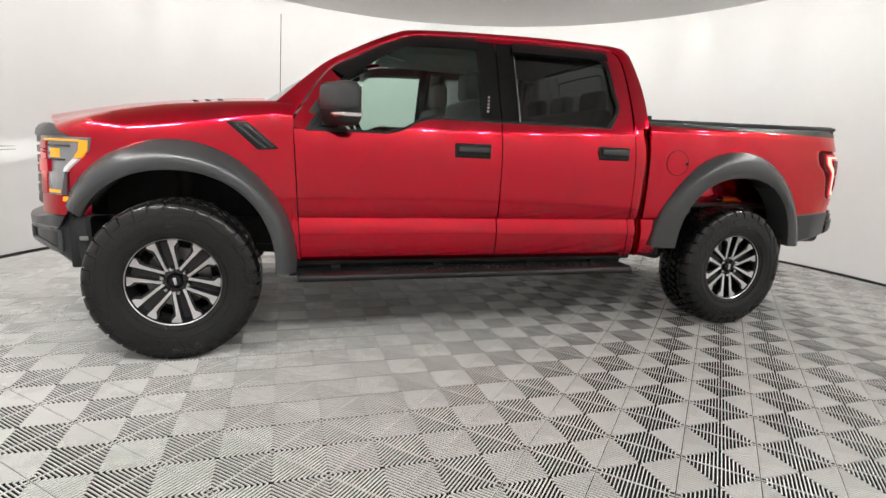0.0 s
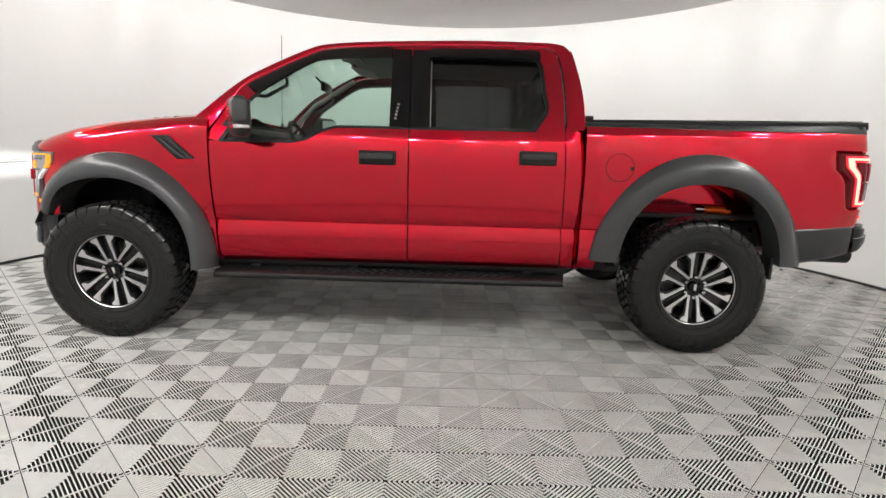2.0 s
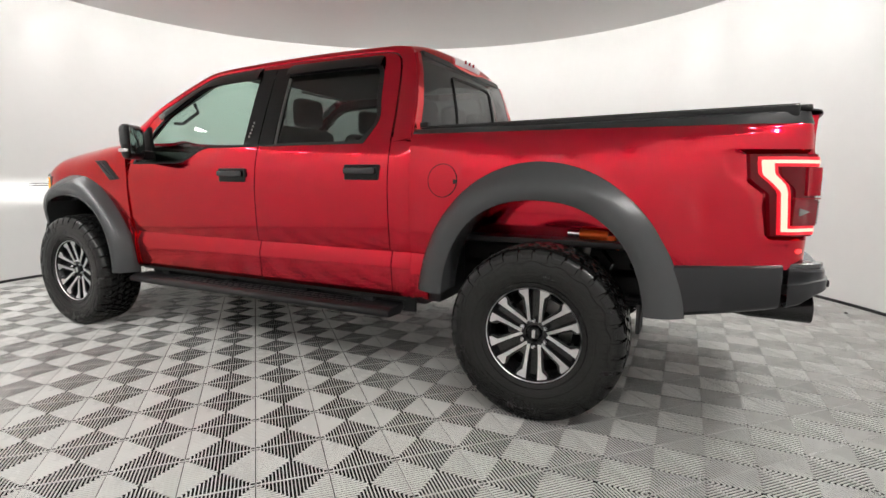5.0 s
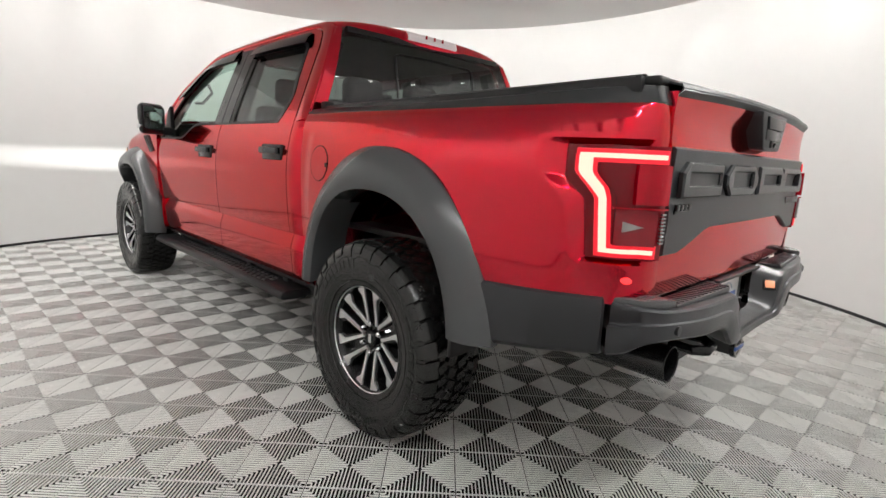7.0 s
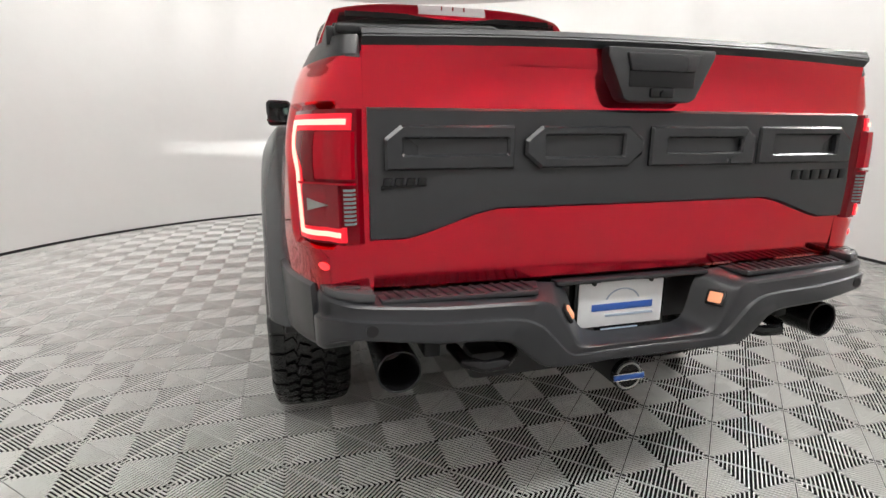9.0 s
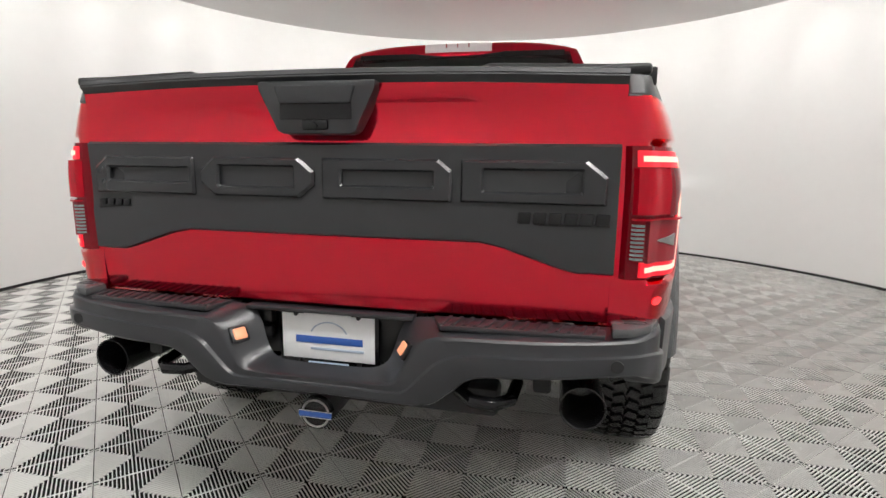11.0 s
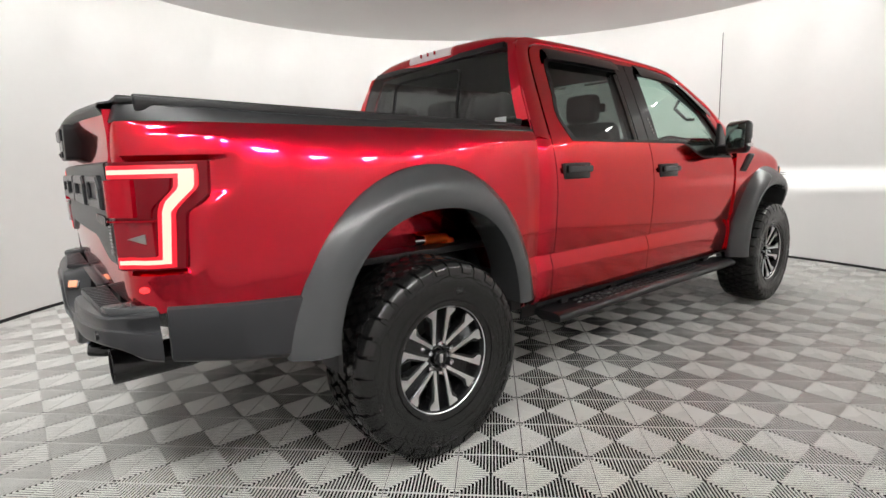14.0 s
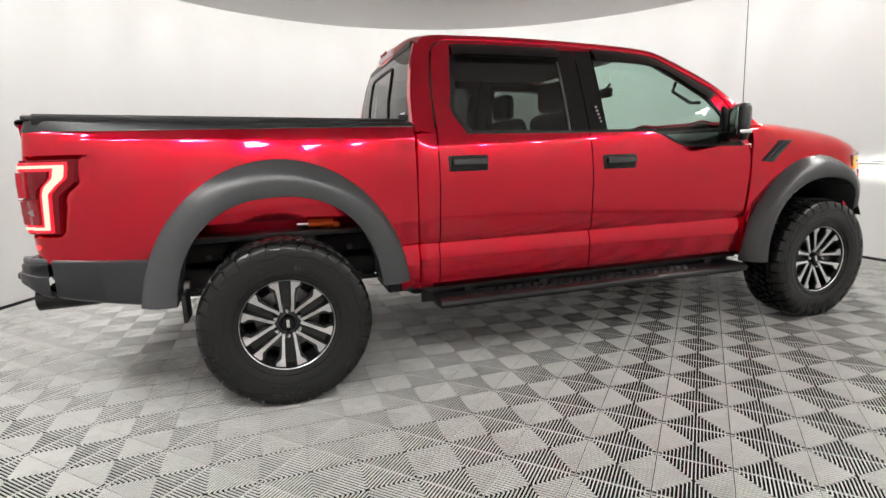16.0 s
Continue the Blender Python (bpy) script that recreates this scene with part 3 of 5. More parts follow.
for s_ in (1, -1):
    for k in range(3):
        part("hood_vent", rbox((-1.80 + 0.07 * k, 0.42 * s_, hood_z(-1.80 + 0.07 * k) + 0.031), (0.030, 0.20, 0.007), 0.003), BLACK, hood)

# fender side vents
quad = [(-1.585, 1.285), (-1.475, 1.287), (-1.312, 1.148), (-1.425, 1.138)]
def inset(q, k):
    cx, cz = sum(p[0] for p in q) / 4, sum(p[1] for p in q) / 4
    return [(cx + (p[0] - cx) * k, cz + (p[1] - cz) * k) for p in q]
for side in (lambda md: md, flip):
    v_ = part("wing_vent", side(prism(quad, "y", 0.950, 0.999, 0.006)), BLACK, truck, "black slanted wing vent")
    for k in range(2):
        a = [(-1.545 + 0.048 * k, 1.272 + 0.001 * k), (-1.525 + 0.048 * k, 1.272), (-1.372 + 0.042 * k, 1.150), (-1.398 + 0.042 * k, 1.150)]
        part("vent_blade", side(prism(a, "y", 0.990, 1.010, 0.004)), TRIM, v_)

# nose: headlamp, grille, bumper
NOSE = spline(((-2.14, 0.992), (-2.22, 0.978), (-2.285, 0.955), (-2.365, 0.922), (-2.425, 0.880), (-2.49, 0.80), (-2.56, 0.68), (-2.65, 0.48), (-2.70, 0.25), (-2.72, 0.0)), 160)
NOSE_S = np.r_[0, np.cumsum(np.linalg.norm(np.diff(NOSE, axis=0), axis=1))]


def nose_at(s, z, off=0.0):
    x, y = np.interp(s, NOSE_S, NOSE[:, 0]), np.interp(s, NOSE_S, NOSE[:, 1])
    dx, dy = np.interp(s + 0.02, NOSE_S, NOSE[:, 0]) - np.interp(s - 0.02, NOSE_S, NOSE[:, 0]), np.interp(s + 0.02, NOSE_S, NOSE[:, 1]) - np.interp(s - 0.02, NOSE_S, NOSE[:, 1])
    n_ = math.hypot(dx, dy)
    return (float(x + dy / n_ * off + 0.05 * (z - 0.86) * min(1, s / 0.2)), float(y - dx / n_ * off), float(z))


def nose_patch(s0, s1, z0, z1, off=0.0, n=6, m=8):
    return [[nose_at(s0 + (s1 - s0) * k / m, z0 + (z1 - z0) * q / n, off) for q in range(n + 1)] for k in range(m + 1)]


def nose_zone(pts, off, n=10, m=4):
    """A patch between a rear and a forward edge given by height: rows of (z, s, s)."""
    zz = np.linspace(pts[0][0], pts[-1][0], n)
    zk = [p[0] for p in pts]
    return [[nose_at(np.interp(z, zk, [p[1] for p in pts]) * (1 - k / m) + np.interp(z, zk, [p[2] for p in pts]) * k / m, z, off) for k in range(m + 1)] for z in zz]


S_FULL = float(NOSE_S[-1])


def lip_h(s):
    """The bonnet lip fades out towards the wing."""
    return 0.12 + 0.88 * min(1.0, (s - 0.22) / 0.22)


for side in (lambda md: md, flip):
    hl = part("headlamp", side(shell(nose_zone(((0.868, 0.255, 0.47), (0.99, 0.235, 0.48), (1.00, 0.225, 0.48), (1.095, 0.100, 0.48), (1.165, 0.090, 0.48)), 0.004, 22, 18), (0.03, -0.03, 0))), LENS_CLEAR, truck, "headlamp with lit amber running light")
    part("running_light", side(join(shell(nose_zone(((1.062, 0.142, 0.178), (1.098, 0.104, 0.150), (1.150, 0.100, 0.142)), 0.009, 12, 5), (0.01, -0.008, 0)),
                                    shell(nose_patch(0.145, 0.40, 1.143, 1.153, 0.009, 2, 10), (0.01, -0.008, 0)))), LED_AMBER, hl, "lit amber light strip")
    part("white_light", side(shell(nose_zone(((0.990, 0.222, 0.238), (1.010, 0.206, 0.232), (1.058, 0.148, 0.182)), 0.009, 8, 4), (0.01, -0.008, 0))), LED_WHITE, hl, "pale lower end of the light strip")
    part("lower_light", side(shell(nose_patch(0.262, 0.35, 0.880, 0.894, 0.009, 2, 6), (0.01, -0.008, 0))), LED_AMBER, hl, "lit amber light strip")
    part("turn_lamp", side(shell(nose_patch(0.262, 0.325, 1.060, 1.105, 0.008, 3, 5), (0.01, -0.008, 0))), LED_AMBER, hl)
    part("lens_divider", side(join(shell(nose_patch(0.23, 0.34, 1.045, 1.054, 0.008, 2, 6), (0.01, -0.008, 0)), shell(nose_patch(0.20, 0.36, 1.115, 1.124, 0.008, 2, 6), (0.01, -0.008, 0)))), BLACK, hl)
    part("lamp_edge", side(shell(nose_patch(0.375, 0.47, 0.872, 1.140, 0.010, 6, 6), (0.02, -0.01, 0))), RED, hl, "red inner edge of the headlamp")
    part("lamp_step", side(shell(nose_patch(0.33, 0.44, 0.985, 1.050, 0.022, 3, 6), (0.02, -0.01, 0))), RED, hl)
    part("marker_lamp", side(shell(nose_patch(0.185, 0.245, 0.838, 0.862, 0.008, 3, 5), (0.01, -0.01, 0))), LED_AMBER, truck, "lit amber side marker")
    part("hood_lip", side(shell([[nose_at(s, z, o) for z, o in ((1.166, 0.004), (1.166 + 0.006 * lip_h(s), 0.008), (1.166 + 0.034 * lip_h(s), 0.004), (1.166 + 0.056 * lip_h(s), -0.010), (1.166 + 0.068 * lip_h(s), -0.030))] for s in np.linspace(0.22, S_FULL, 46)], (0.03, -0.015, -0.01))), BUMPER, truck, "dark grey lip under the bonnet edge")
    part("lamp_surround", side(shell(nose_patch(0.165, 0.50, 0.765, 0.866, 0.002, 3, 16), (0.05, -0.03, 0))), RED, truck)
part("grille", join(*[shell(nose_patch(0.47, S_FULL, 0.80 + 0.055 * k, 0.835 + 0.055 * k, 0.0, 2, 30), (0.05, 0, 0)) for k in range(7)], *[flip(shell(nose_patch(0.47, S_FULL, 0.80 + 0.055 * k, 0.835 + 0.055 * k, 0.0, 2, 30), (0.05, 0, 0))) for k in range(7)]), BLACK, truck, "black slatted grille")
part("radiator", rbox((-2.50, 0, 0.98), (0.06, 1.3, 0.50), 0.01), DARK, truck)
FB = spline(((-2.28, 0.948), (-2.36, 0.932), (-2.425, 0.888), (-2.50, 0.80), (-2.63, 0.62), (-2.745, 0.36), (-2.78, 0.0)), 40)
rows = []
for k, p in enumerate(FB):
    dz = -0.035 * min(1.0, max(0.0, (k - 7) / 9))
    lo = -0.055 + 0.07 * min(1.0, max(0.0, (k - 4) / 12))
    rows.append([(p[0] + 0.12, p[1] - 0.06, 0.764 + dz), (p[0] + 0.022, p[1] - 0.012, 0.766 + dz), (p[0] + 0.004, p[1] - 0.002, 0.756 + dz), (p[0], p[1], 0.738 + dz), (p[0] + 0.004, p[1] - 0.002, 0.60 + lo), (p[0] + 0.05, p[1] - 0.02, 0.545 + lo), (p[0] + 0.16, p[1] - 0.06, 0.535 + lo)])


def bumper_at(k, z, off):
    p, q = FB[int(k)], FB[int(k) + 1]
    f = k - int(k)
    d = (q - p) / np.linalg.norm(q - p)
    return (float(p[0] + (q[0] - p[0]) * f + d[1] * off), float(p[1] + (q[1] - p[1]) * f - d[0] * off), z)


for side in (lambda md: md, flip):
    fb = part("front_bumper", side(shell(rows, (0.02, -0.01, 0))), BUMPER, truck, "dark grey steel front bumper with a black patch for a pocket at its end")
    # black patch laid on the face imitates the darkness of a hollow
    part("pocket_dark_patch", side(shell([[bumper_at(k, z, 0.004) for z in (0.575 + 0.003 * (k - 4.6), 0.63, 0.690 - 0.001 * (k - 4.6))] for k in np.linspace(4.6, 16.4, 13)], (0.01, -0.01, 0))), GLOSSBLACK, fb, "flat black patch standing in for a dark hollow in the bumper end")
    rim_ = [bumper_at(k, 0.690 - 0.001 * (k - 4.6), 0.006) for k in np.linspace(4.6, 16.4, 13)] + [bumper_at(k, 0.575 + 0.003 * (k - 4.6), 0.006) for k in np.linspace(16.4, 4.6, 13)]
    part("pocket_rim", side(tube(rim_ + rim_[:1], 0.013, 8, False)), TRIM, fb)
    part("tow_label", side(rbox((-2.290, 0.949, 0.648), (0.04, 0.004, 0.022), 0.001)), STEEL, fb, "small pale label")
pair("bumper_backing", rbox((-2.335, 0.70, 0.67), (0.05, 0.48, 0.36), 0.01), DARK, truck)
part("skid_plate", prism([(-2.50, 0.53), (-2.30, 0.42), (-2.20, 0.44), (-2.42, 0.57)], "y", -0.62, 0.62, 0.01), DARK, truck)

# ---- bed, tailgate and rear lamps ----
PLAN = spline(((1.118, 0.975), (1.6, 0.985), (2.2, 0.982), (2.60, 0.975), (2.75, 0.969), (2.83, 0.960), (2.887, 0.942), (2.923, 0.911), (2.943, 0.870), (2.951, 0.83), (2.954, 0.800)), 240)
PLAN_S = np.r_[0, np.cumsum(np.linalg.norm(np.diff(PLAN, axis=0), axis=1))]
S_END = PLAN_S[-1]


def bed_in(z):
    return float(np.interp(z, (0.50, 0.52, 0.56, 0.69, 0.766, 0.775, 0.90, 1.10, 1.18, 1.23, 1.265, 1.295, 1.325, 1.355, 1.376, 1.382, 1.405, 1.425), (0.05, 0.03, 0.016, 0.008, 0.030, 0.010, 0.0, -0.004, -0.003, 0.000, 0.004, 0.009, 0.015, 0.022, 0.028, 0.033, 0.042, 0.062)))


def tail_in(s, z):
    """The shallow scoop round the rear lamp."""
    def up(v):
        v = min(1.0, max(0.0, v))
        return v * v * (3 - 2 * v)
    front = S_END - float(np.interp(z, (0.93, 0.96, 1.10, 1.15, 1.20, 1.24, 1.33), (0.275, 0.300, 0.330, 0.365, 0.435, 0.452, 0.455)))
    wide = float(np.interp(z, (1.08, 1.22), (0.060, 0.110)))
    hip = 0.007 * (1 - up((s - 0.02 - 0.10 * max(0, z - 1.0)) / 0.09)) * up((1.34 - z) / 0.05)
    return 0.028 * up((s - front) / wide) * up((1.312 - z) / 0.020) * up((z - 0.938) / 0.018) * up((S_END - 0.05 - s) / 0.05) + hip


def rail_lift(s):
    """The rail cap grows taller towards the tail."""
    return 0.027 * min(1.0, max(0.0, (s - 0.6) / (S_END - 0.75))) ** 1.5


def hip_out(x, z):
    """How far the bed side swells out round the wheel, less towards the rail."""
    v = min(1.0, max(0.0, (z - 0.86) / 0.54))
    return float(np.interp(x, (1.12, 1.20, 1.40, 1.70, 2.00, 2.30, 2.48, 2.62, 2.76, 2.86), (0.0, 0.004, 0.024, 0.044, 0.050, 0.048, 0.042, 0.028, 0.010, 0.0))) * (1 - v * v * (3 - 2 * v))


def bed_at(s, z, off=0.0):
    x, y = np.interp(s, PLAN_S, PLAN[:, 0]), np.interp(s, PLAN_S, PLAN[:, 1])
    x2, y2 = np.interp(s + 0.01, PLAN_S, PLAN[:, 0]), np.interp(s + 0.01, PLAN_S, PLAN[:, 1])
    x1, y1 = np.interp(s - 0.01, PLAN_S, PLAN[:, 0]), np.interp(s - 0.01, PLAN_S, PLAN[:, 1])
    d = np.array([x2 - x1, y2 - y1])
    d /= np.linalg.norm(d)
    nx, ny = -d[1], d[0]
    k = off - bed_in(z) - tail_in(s, z) + hip_out(x, z)
    yy = float(y + ny * k)
    if s > S_END - 0.42:
        # the tail corner narrows towards the rail and below the lamp
        a = min(1.0, (s - S_END + 0.42) / 0.34)
        up_, dn = min(1.0, max(0.0, (z - 1.16) / 0.27)), min(1.0, max(0.0, (0.965 - z) / 0.08))
        yy -= a * a * (3 - 2 * a) * max(0.0, yy - 0.797) * (0.32 * up_ * up_ * (3 - 2 * up_) + 0.16 * dn)
    return (float(x + nx * (k + 0.75 * bed_in(z))), yy, float(z))


ss = sorted(set(np.round(np.concatenate([np.linspace(0, S_END, 90), np.linspace(0, 0.2, 18), np.linspace(S_END - 0.48, S_END, 64), np.interp(RC[0] + 0.615 * np.cos(np.linspace(0, math.pi, 44)), PLAN[:, 0], PLAN_S)]), 4)))
rows = []
for s in ss:
    x = np.interp(s, PLAN_S, PLAN[:, 0])
    zb = max(ell(x, *RC, 0.618, 0.715, 2.0), 0.51 if x < RC[0] else 0.815)
    low = [z for z in (0.51, 0.53, 0.56, 0.60, 0.69, 0.74, 0.764, 0.770, 0.776, 0.80, 0.85, 0.90)] + list(np.linspace(0.92, 1.205, 30))
    zs = [max(z, zb + 0.0002 * i) for i, z in enumerate(low)] + list(np.linspace(1.222, 1.425, 22))
    zs = list(np.maximum.accumulate(zs))
    rows.append([bed_at(s, z) for z in zs])
pair("bed_side", shell(rows, (0, -0.02, 0)), RED, truck, "candy-red cargo bed side")

for side in (lambda md: md, flip):
    # fuel flap: a thin groove ring, the flap and its notch
    s0 = float(np.interp(1.328, PLAN[:, 0], PLAN_S))
    part("fuel_flap_seam", side(surf([[bed_at(s0 + r * math.cos(a), 1.167 + r * math.sin(a), 0.0015) for a in np.linspace(0, 2 * math.pi, 41)] for r in (0.084, 0.088)])), GLOSSBLACK, truck) if side is flip else None
    if side is flip:
        part("fuel_flap", side(surf([[bed_at(s0 + r * math.cos(a), 1.167 + r * math.sin(a), 0.0025) for a in np.linspace(0, 2 * math.pi, 41)] for r in (0.083, 0.05, 0.001)])), RED, truck, "round red fuel flap")
        part("flap_notch", side(rbox(bed_at(s0 + 0.075, 1.162, 0.002), (0.022, 0.004, 0.022), 0.001)), GLOSSBLACK, truck)
    # rail cap and lower cladding
    part("bed_rail_cap", side(shell([[bed_at(s, z, o) for z, o in ((1.408, -0.004), (1.418, 0.004), (1.437 + rail_lift(s), -0.010), (1.442 + rail_lift(s), -0.035), (1.442 + rail_lift(s), -0.035 - 0.085 * min(1, max(0, (S_END - 0.25 - s) / 0.2))))] for s in np.linspace(0.0, S_END - 0.004, 70)], (0, -0.004, -0.006))), GRAIN, truck, "dark grey bed rail cap")
    s1, s2 = float(np.interp(2.43, PLAN[:, 0], PLAN_S)), float(np.interp(2.862, PLAN[:, 0], PLAN_S))
    part("lower_cladding", side(shell([[bed_at(s, z, o) for z, o in ((0.578 + 0.155 * (s - s1), -0.02), (0.588 + 0.155 * (s - s1), 0.002), (0.602 + 0.155 * (s - s1), 0.012), (0.800 + 0.05 * (s - s1), 0.014), (0.806 + 0.05 * (s - s1), 0.012), (0.814 + 0.05 * (s - s1), 0.001))] for s in np.linspace(s1, s2, 14)], (0, -0.02, 0))), BUMPER, truck, "dark grey lower cladding")
    # rear lamp
    def zone(pts, off, n=10, m=5):
        """A patch between two edges: rows of (z, s at the front edge, s at the rear edge), s counted back from the tailgate."""
        zz = np.linspace(pts[0][0], pts[-1][0], n)
        f_, r_ = [p[1] for p in pts], [p[2] for p in pts]
        zk = [p[0] for p in pts]
        return [[bed_at(S_END - np.interp(z, zk, f_) + (np.interp(z, zk, f_) - np.interp(z, zk, r_)) * k / m, z, off + 0.018) for k in range(m + 1)] for z in zz]
    tl = part("rear_lamp", side(shell(zone(((0.955, 0.249, 0.012), (1.128, 0.266, 0.012), (1.186, 0.336, 0.012), (1.290, 0.346, 0.012)), -0.003, 24, 20), (-0.02, -0.02, 0))), LENS_DARK, truck, "rear lamp with a lit red C-shaped light strip")
    def strip_c(g, off):
        """The C of the light strip, g wider all round."""
        return join(shell(zone(((1.252 - g, 0.297 + g, 0.042 - g), (1.266 + g, 0.300 + g, 0.042 - g)), off, 3, 14), (-0.004, -0.004, 0)),
                    shell(zone(((0.975 - g, 0.210 + g, 0.187 - g), (1.136, 0.223 + g, 0.200 - g), (1.166, 0.250 + g, 0.210 - g), (1.208, 0.295 + g, 0.252 - g), (1.260, 0.301 + g, 0.258 - g)), off, 26, 4), (-0.004, -0.004, 0)),
                    shell(zone(((0.975 - g, 0.205, 0.058 - g), (0.988 + g, 0.205, 0.058 - g)), off, 3, 10), (-0.004, -0.004, 0)))
    # wider glowing band under the strip, added as its halo
    part("strip_halo", side(strip_c(0.013, 0.002)), LED_HALO, tl, "glowing red band that imitates the halo round the light strip")
    part("light_strip", side(strip_c(0.0, 0.005)), LED_RED, tl, "lit red C-shaped strip")
    part("upper_lens", side(shell(zone(((1.122, 0.118, 0.026), (1.236, 0.122, 0.026)), 0.014, 12, 10), (-0.03, -0.02, 0))), LENS_RED, tl, "bright red square upper lens")
    part("inner_lens", side(shell(zone(((1.118, 0.168, 0.126), (1.150, 0.172, 0.128), (1.200, 0.226, 0.130), (1.238, 0.232, 0.130)), 0.006, 10, 6), (-0.02, -0.02, 0))), LENS_DARK, tl)
    part("lower_lens", side(shell(zone(((1.000, 0.170, 0.058), (1.106, 0.170, 0.058)), 0.009, 5, 8), (-0.01, -0.01, 0))), LENS_LOW, tl, "dull red lower lens")
    part("lens_bar", side(shell(zone(((1.108, 0.176, 0.024), (1.113, 0.176, 0.024)), 0.016, 3, 10), (-0.01, -0.01, 0))), LENS_RED, tl)
    part("reflector", side(shell(zone(((1.040, 0.148, 0.148), (1.048, 0.148, 0.118), (1.056, 0.148, 0.086), (1.064, 0.148, 0.118), (1.072, 0.148, 0.148)), 0.012, 9, 6), (-0.003, -0.003, 0))), STEEL, tl, "pale wedge-shaped reflector")
    for k in range(9):
        z = 1.008 + 0.0105 * k
        part("reverse_lens", side(shell(zone(((z, 0.046, 0.026), (z + 0.006, 0.046, 0.026)), 0.012, 3, 3), (-0.01, -0.01, 0))), LENS_CLEAR, tl, "clear rib of the reversing lens")
    part("marker_lamp", side(shell([[bed_at(S_END - 0.128 + 0.018 * math.cos(a) * r, 0.893 + 0.011 * math.sin(a) * r, 0.004 + 0.004 * (1 - r)) for a in np.linspace(0, 2 * math.pi, 17)] for r in (0.05, 0.6, 1.0)], (-0.004, -0.004, 0))), MARKER, truck, "small lit red marker lamp")

part("cab_gap_panel", prism([(-0.925, 0.50), (0.925, 0.50), (0.90, 1.36), (0.80, 1.40), (-0.80, 1.40), (-0.90, 1.36)], "x", 1.104, 1.114, 0.002), RED, truck)
# bed front wall, floor and inner walls
part("bed_tub", join(rbox((1.125, 0, 1.10), (0.03, 1.70, 0.62), 0.004), rbox((2.02, 0, 0.86), (1.80, 1.70, 0.03), 0.004)), BLACK, truck)
pair("bed_inner_wall", rbox((2.00, 0.70, 1.13), (1.72, 0.03, 0.58), 0.004), RED, truck)

# tonneau cover: three folding panels in a frame
def rising(md):
    """The cover lies a little higher at the tail than at the cab."""
    return [(v[0], v[1], v[2] - 0.018 + 0.038 * max(0.0, (v[0] - 1.135) / 1.79)) for v in md[0]], md[1]


for k in range(3):
    x0, x1 = 1.135 + 0.600 * k, 1.135 + 0.600 * k + 0.592
    part("tonneau_panel", rising(rbox(((x0 + x1) / 2, 0, 1.458), (x1 - x0, 1.70, 0.028), 0.010, 3)), BLACK, truck, "black folding bed cover panel")
pair("tonneau_rail", rising(rbox((2.01, 0.852, 1.448), (1.74, 0.034, 0.046), 0.005)), BLACK, truck)
pair("tonneau_edge", rising(rbox((2.01, 0.842, 1.472), (1.74, 0.022, 0.012), 0.005)), BLACK, truck)
pair("tonneau_clamp", rbox((1.15, 0.835, 1.468), (0.05, 0.05, 0.03), 0.006), DARK, truck)

# tailgate
def tg_x(y, z):
    """The tailgate's face: a forward-leaning top, a slight crown, a hollow in the upper third."""
    base_x = 2.955 + 0.018 * (1 - (y / 0.79) ** 2)
    prof = float(np.interp(z, (0.822, 0.832, 0.875, 1.00, 1.295, 1.32, 1.38, 1.43, 1.452), (-0.020, -0.010, -0.004, 0.0, 0.004, -0.004, -0.012, 0.010, 0.016)))
    side_k = min(1.0, max(0.0, (abs(y) - 0.42) / 0.30))
    return base_x + prof * (1 - 0.85 * side_k * (z > 1.31))


tg = part("tailgate", shell([[(tg_x(y, z), y, z) for z in (0.822, 0.826, 0.832, 0.86, 0.90, 0.95, 1.0, 1.1, 1.2, 1.29, 1.305, 1.32, 1.35, 1.38, 1.40, 1.42, 1.435, 1.452)] for y in np.linspace(-0.793, 0.793, 41)], (-0.05, 0, 0)), RED, truck, "candy-red tailgate")
# its top spoiler
part("tailgate_spoiler", shell([[(tg_x(y, 1.452) + dx, y, z - 0.012 * (y / 0.79) ** 2) for dx, z in ((-0.09, 1.492), (-0.03, 1.492), (0.008, 1.484), (0.014, 1.472), (0.0, 1.454))] for y in np.linspace(-0.793, 0.793, 33)], (0, 0, -0.006)), GRAIN, tg, "dark grey tailgate spoiler")
for s_ in (1, -1):
    part("tonneau_tail", prism([(0.40 * s_, 1.488), (0.770 * s_, 1.476), (0.800 * s_, 1.482), (0.772 * s_, 1.492), (0.45 * s_, 1.503)], "x", 2.80, 2.915, 0.003), BLACK, truck)
# grey applique with the arched lower edge
bot_y, bot_z = [-0.786, -0.690, -0.640, -0.500, -0.440, 0.440, 0.500, 0.640, 0.690, 0.786], [0.962, 0.962, 0.975, 1.022, 1.034, 1.034, 1.022, 0.975, 0.962, 0.962]
rows = []
for y in sorted(set(list(np.linspace(-0.786, 0.786, 45)) + bot_y)):
    zb = float(np.interp(y, bot_y, bot_z))
    rows.append([(tg_x(y, z) + o, y, z) for z, o in ((zb, 0.001), (zb + 0.006, 0.013), (1.075, 0.015), (1.13, 0.010), (1.20, 0.009), (1.287, 0.012), (1.294, 0.002))])
ap = part("tailgate_panel", shell(rows, (-0.012, 0, 0)), GRAIN, tg, "dark grey moulded tailgate panel")


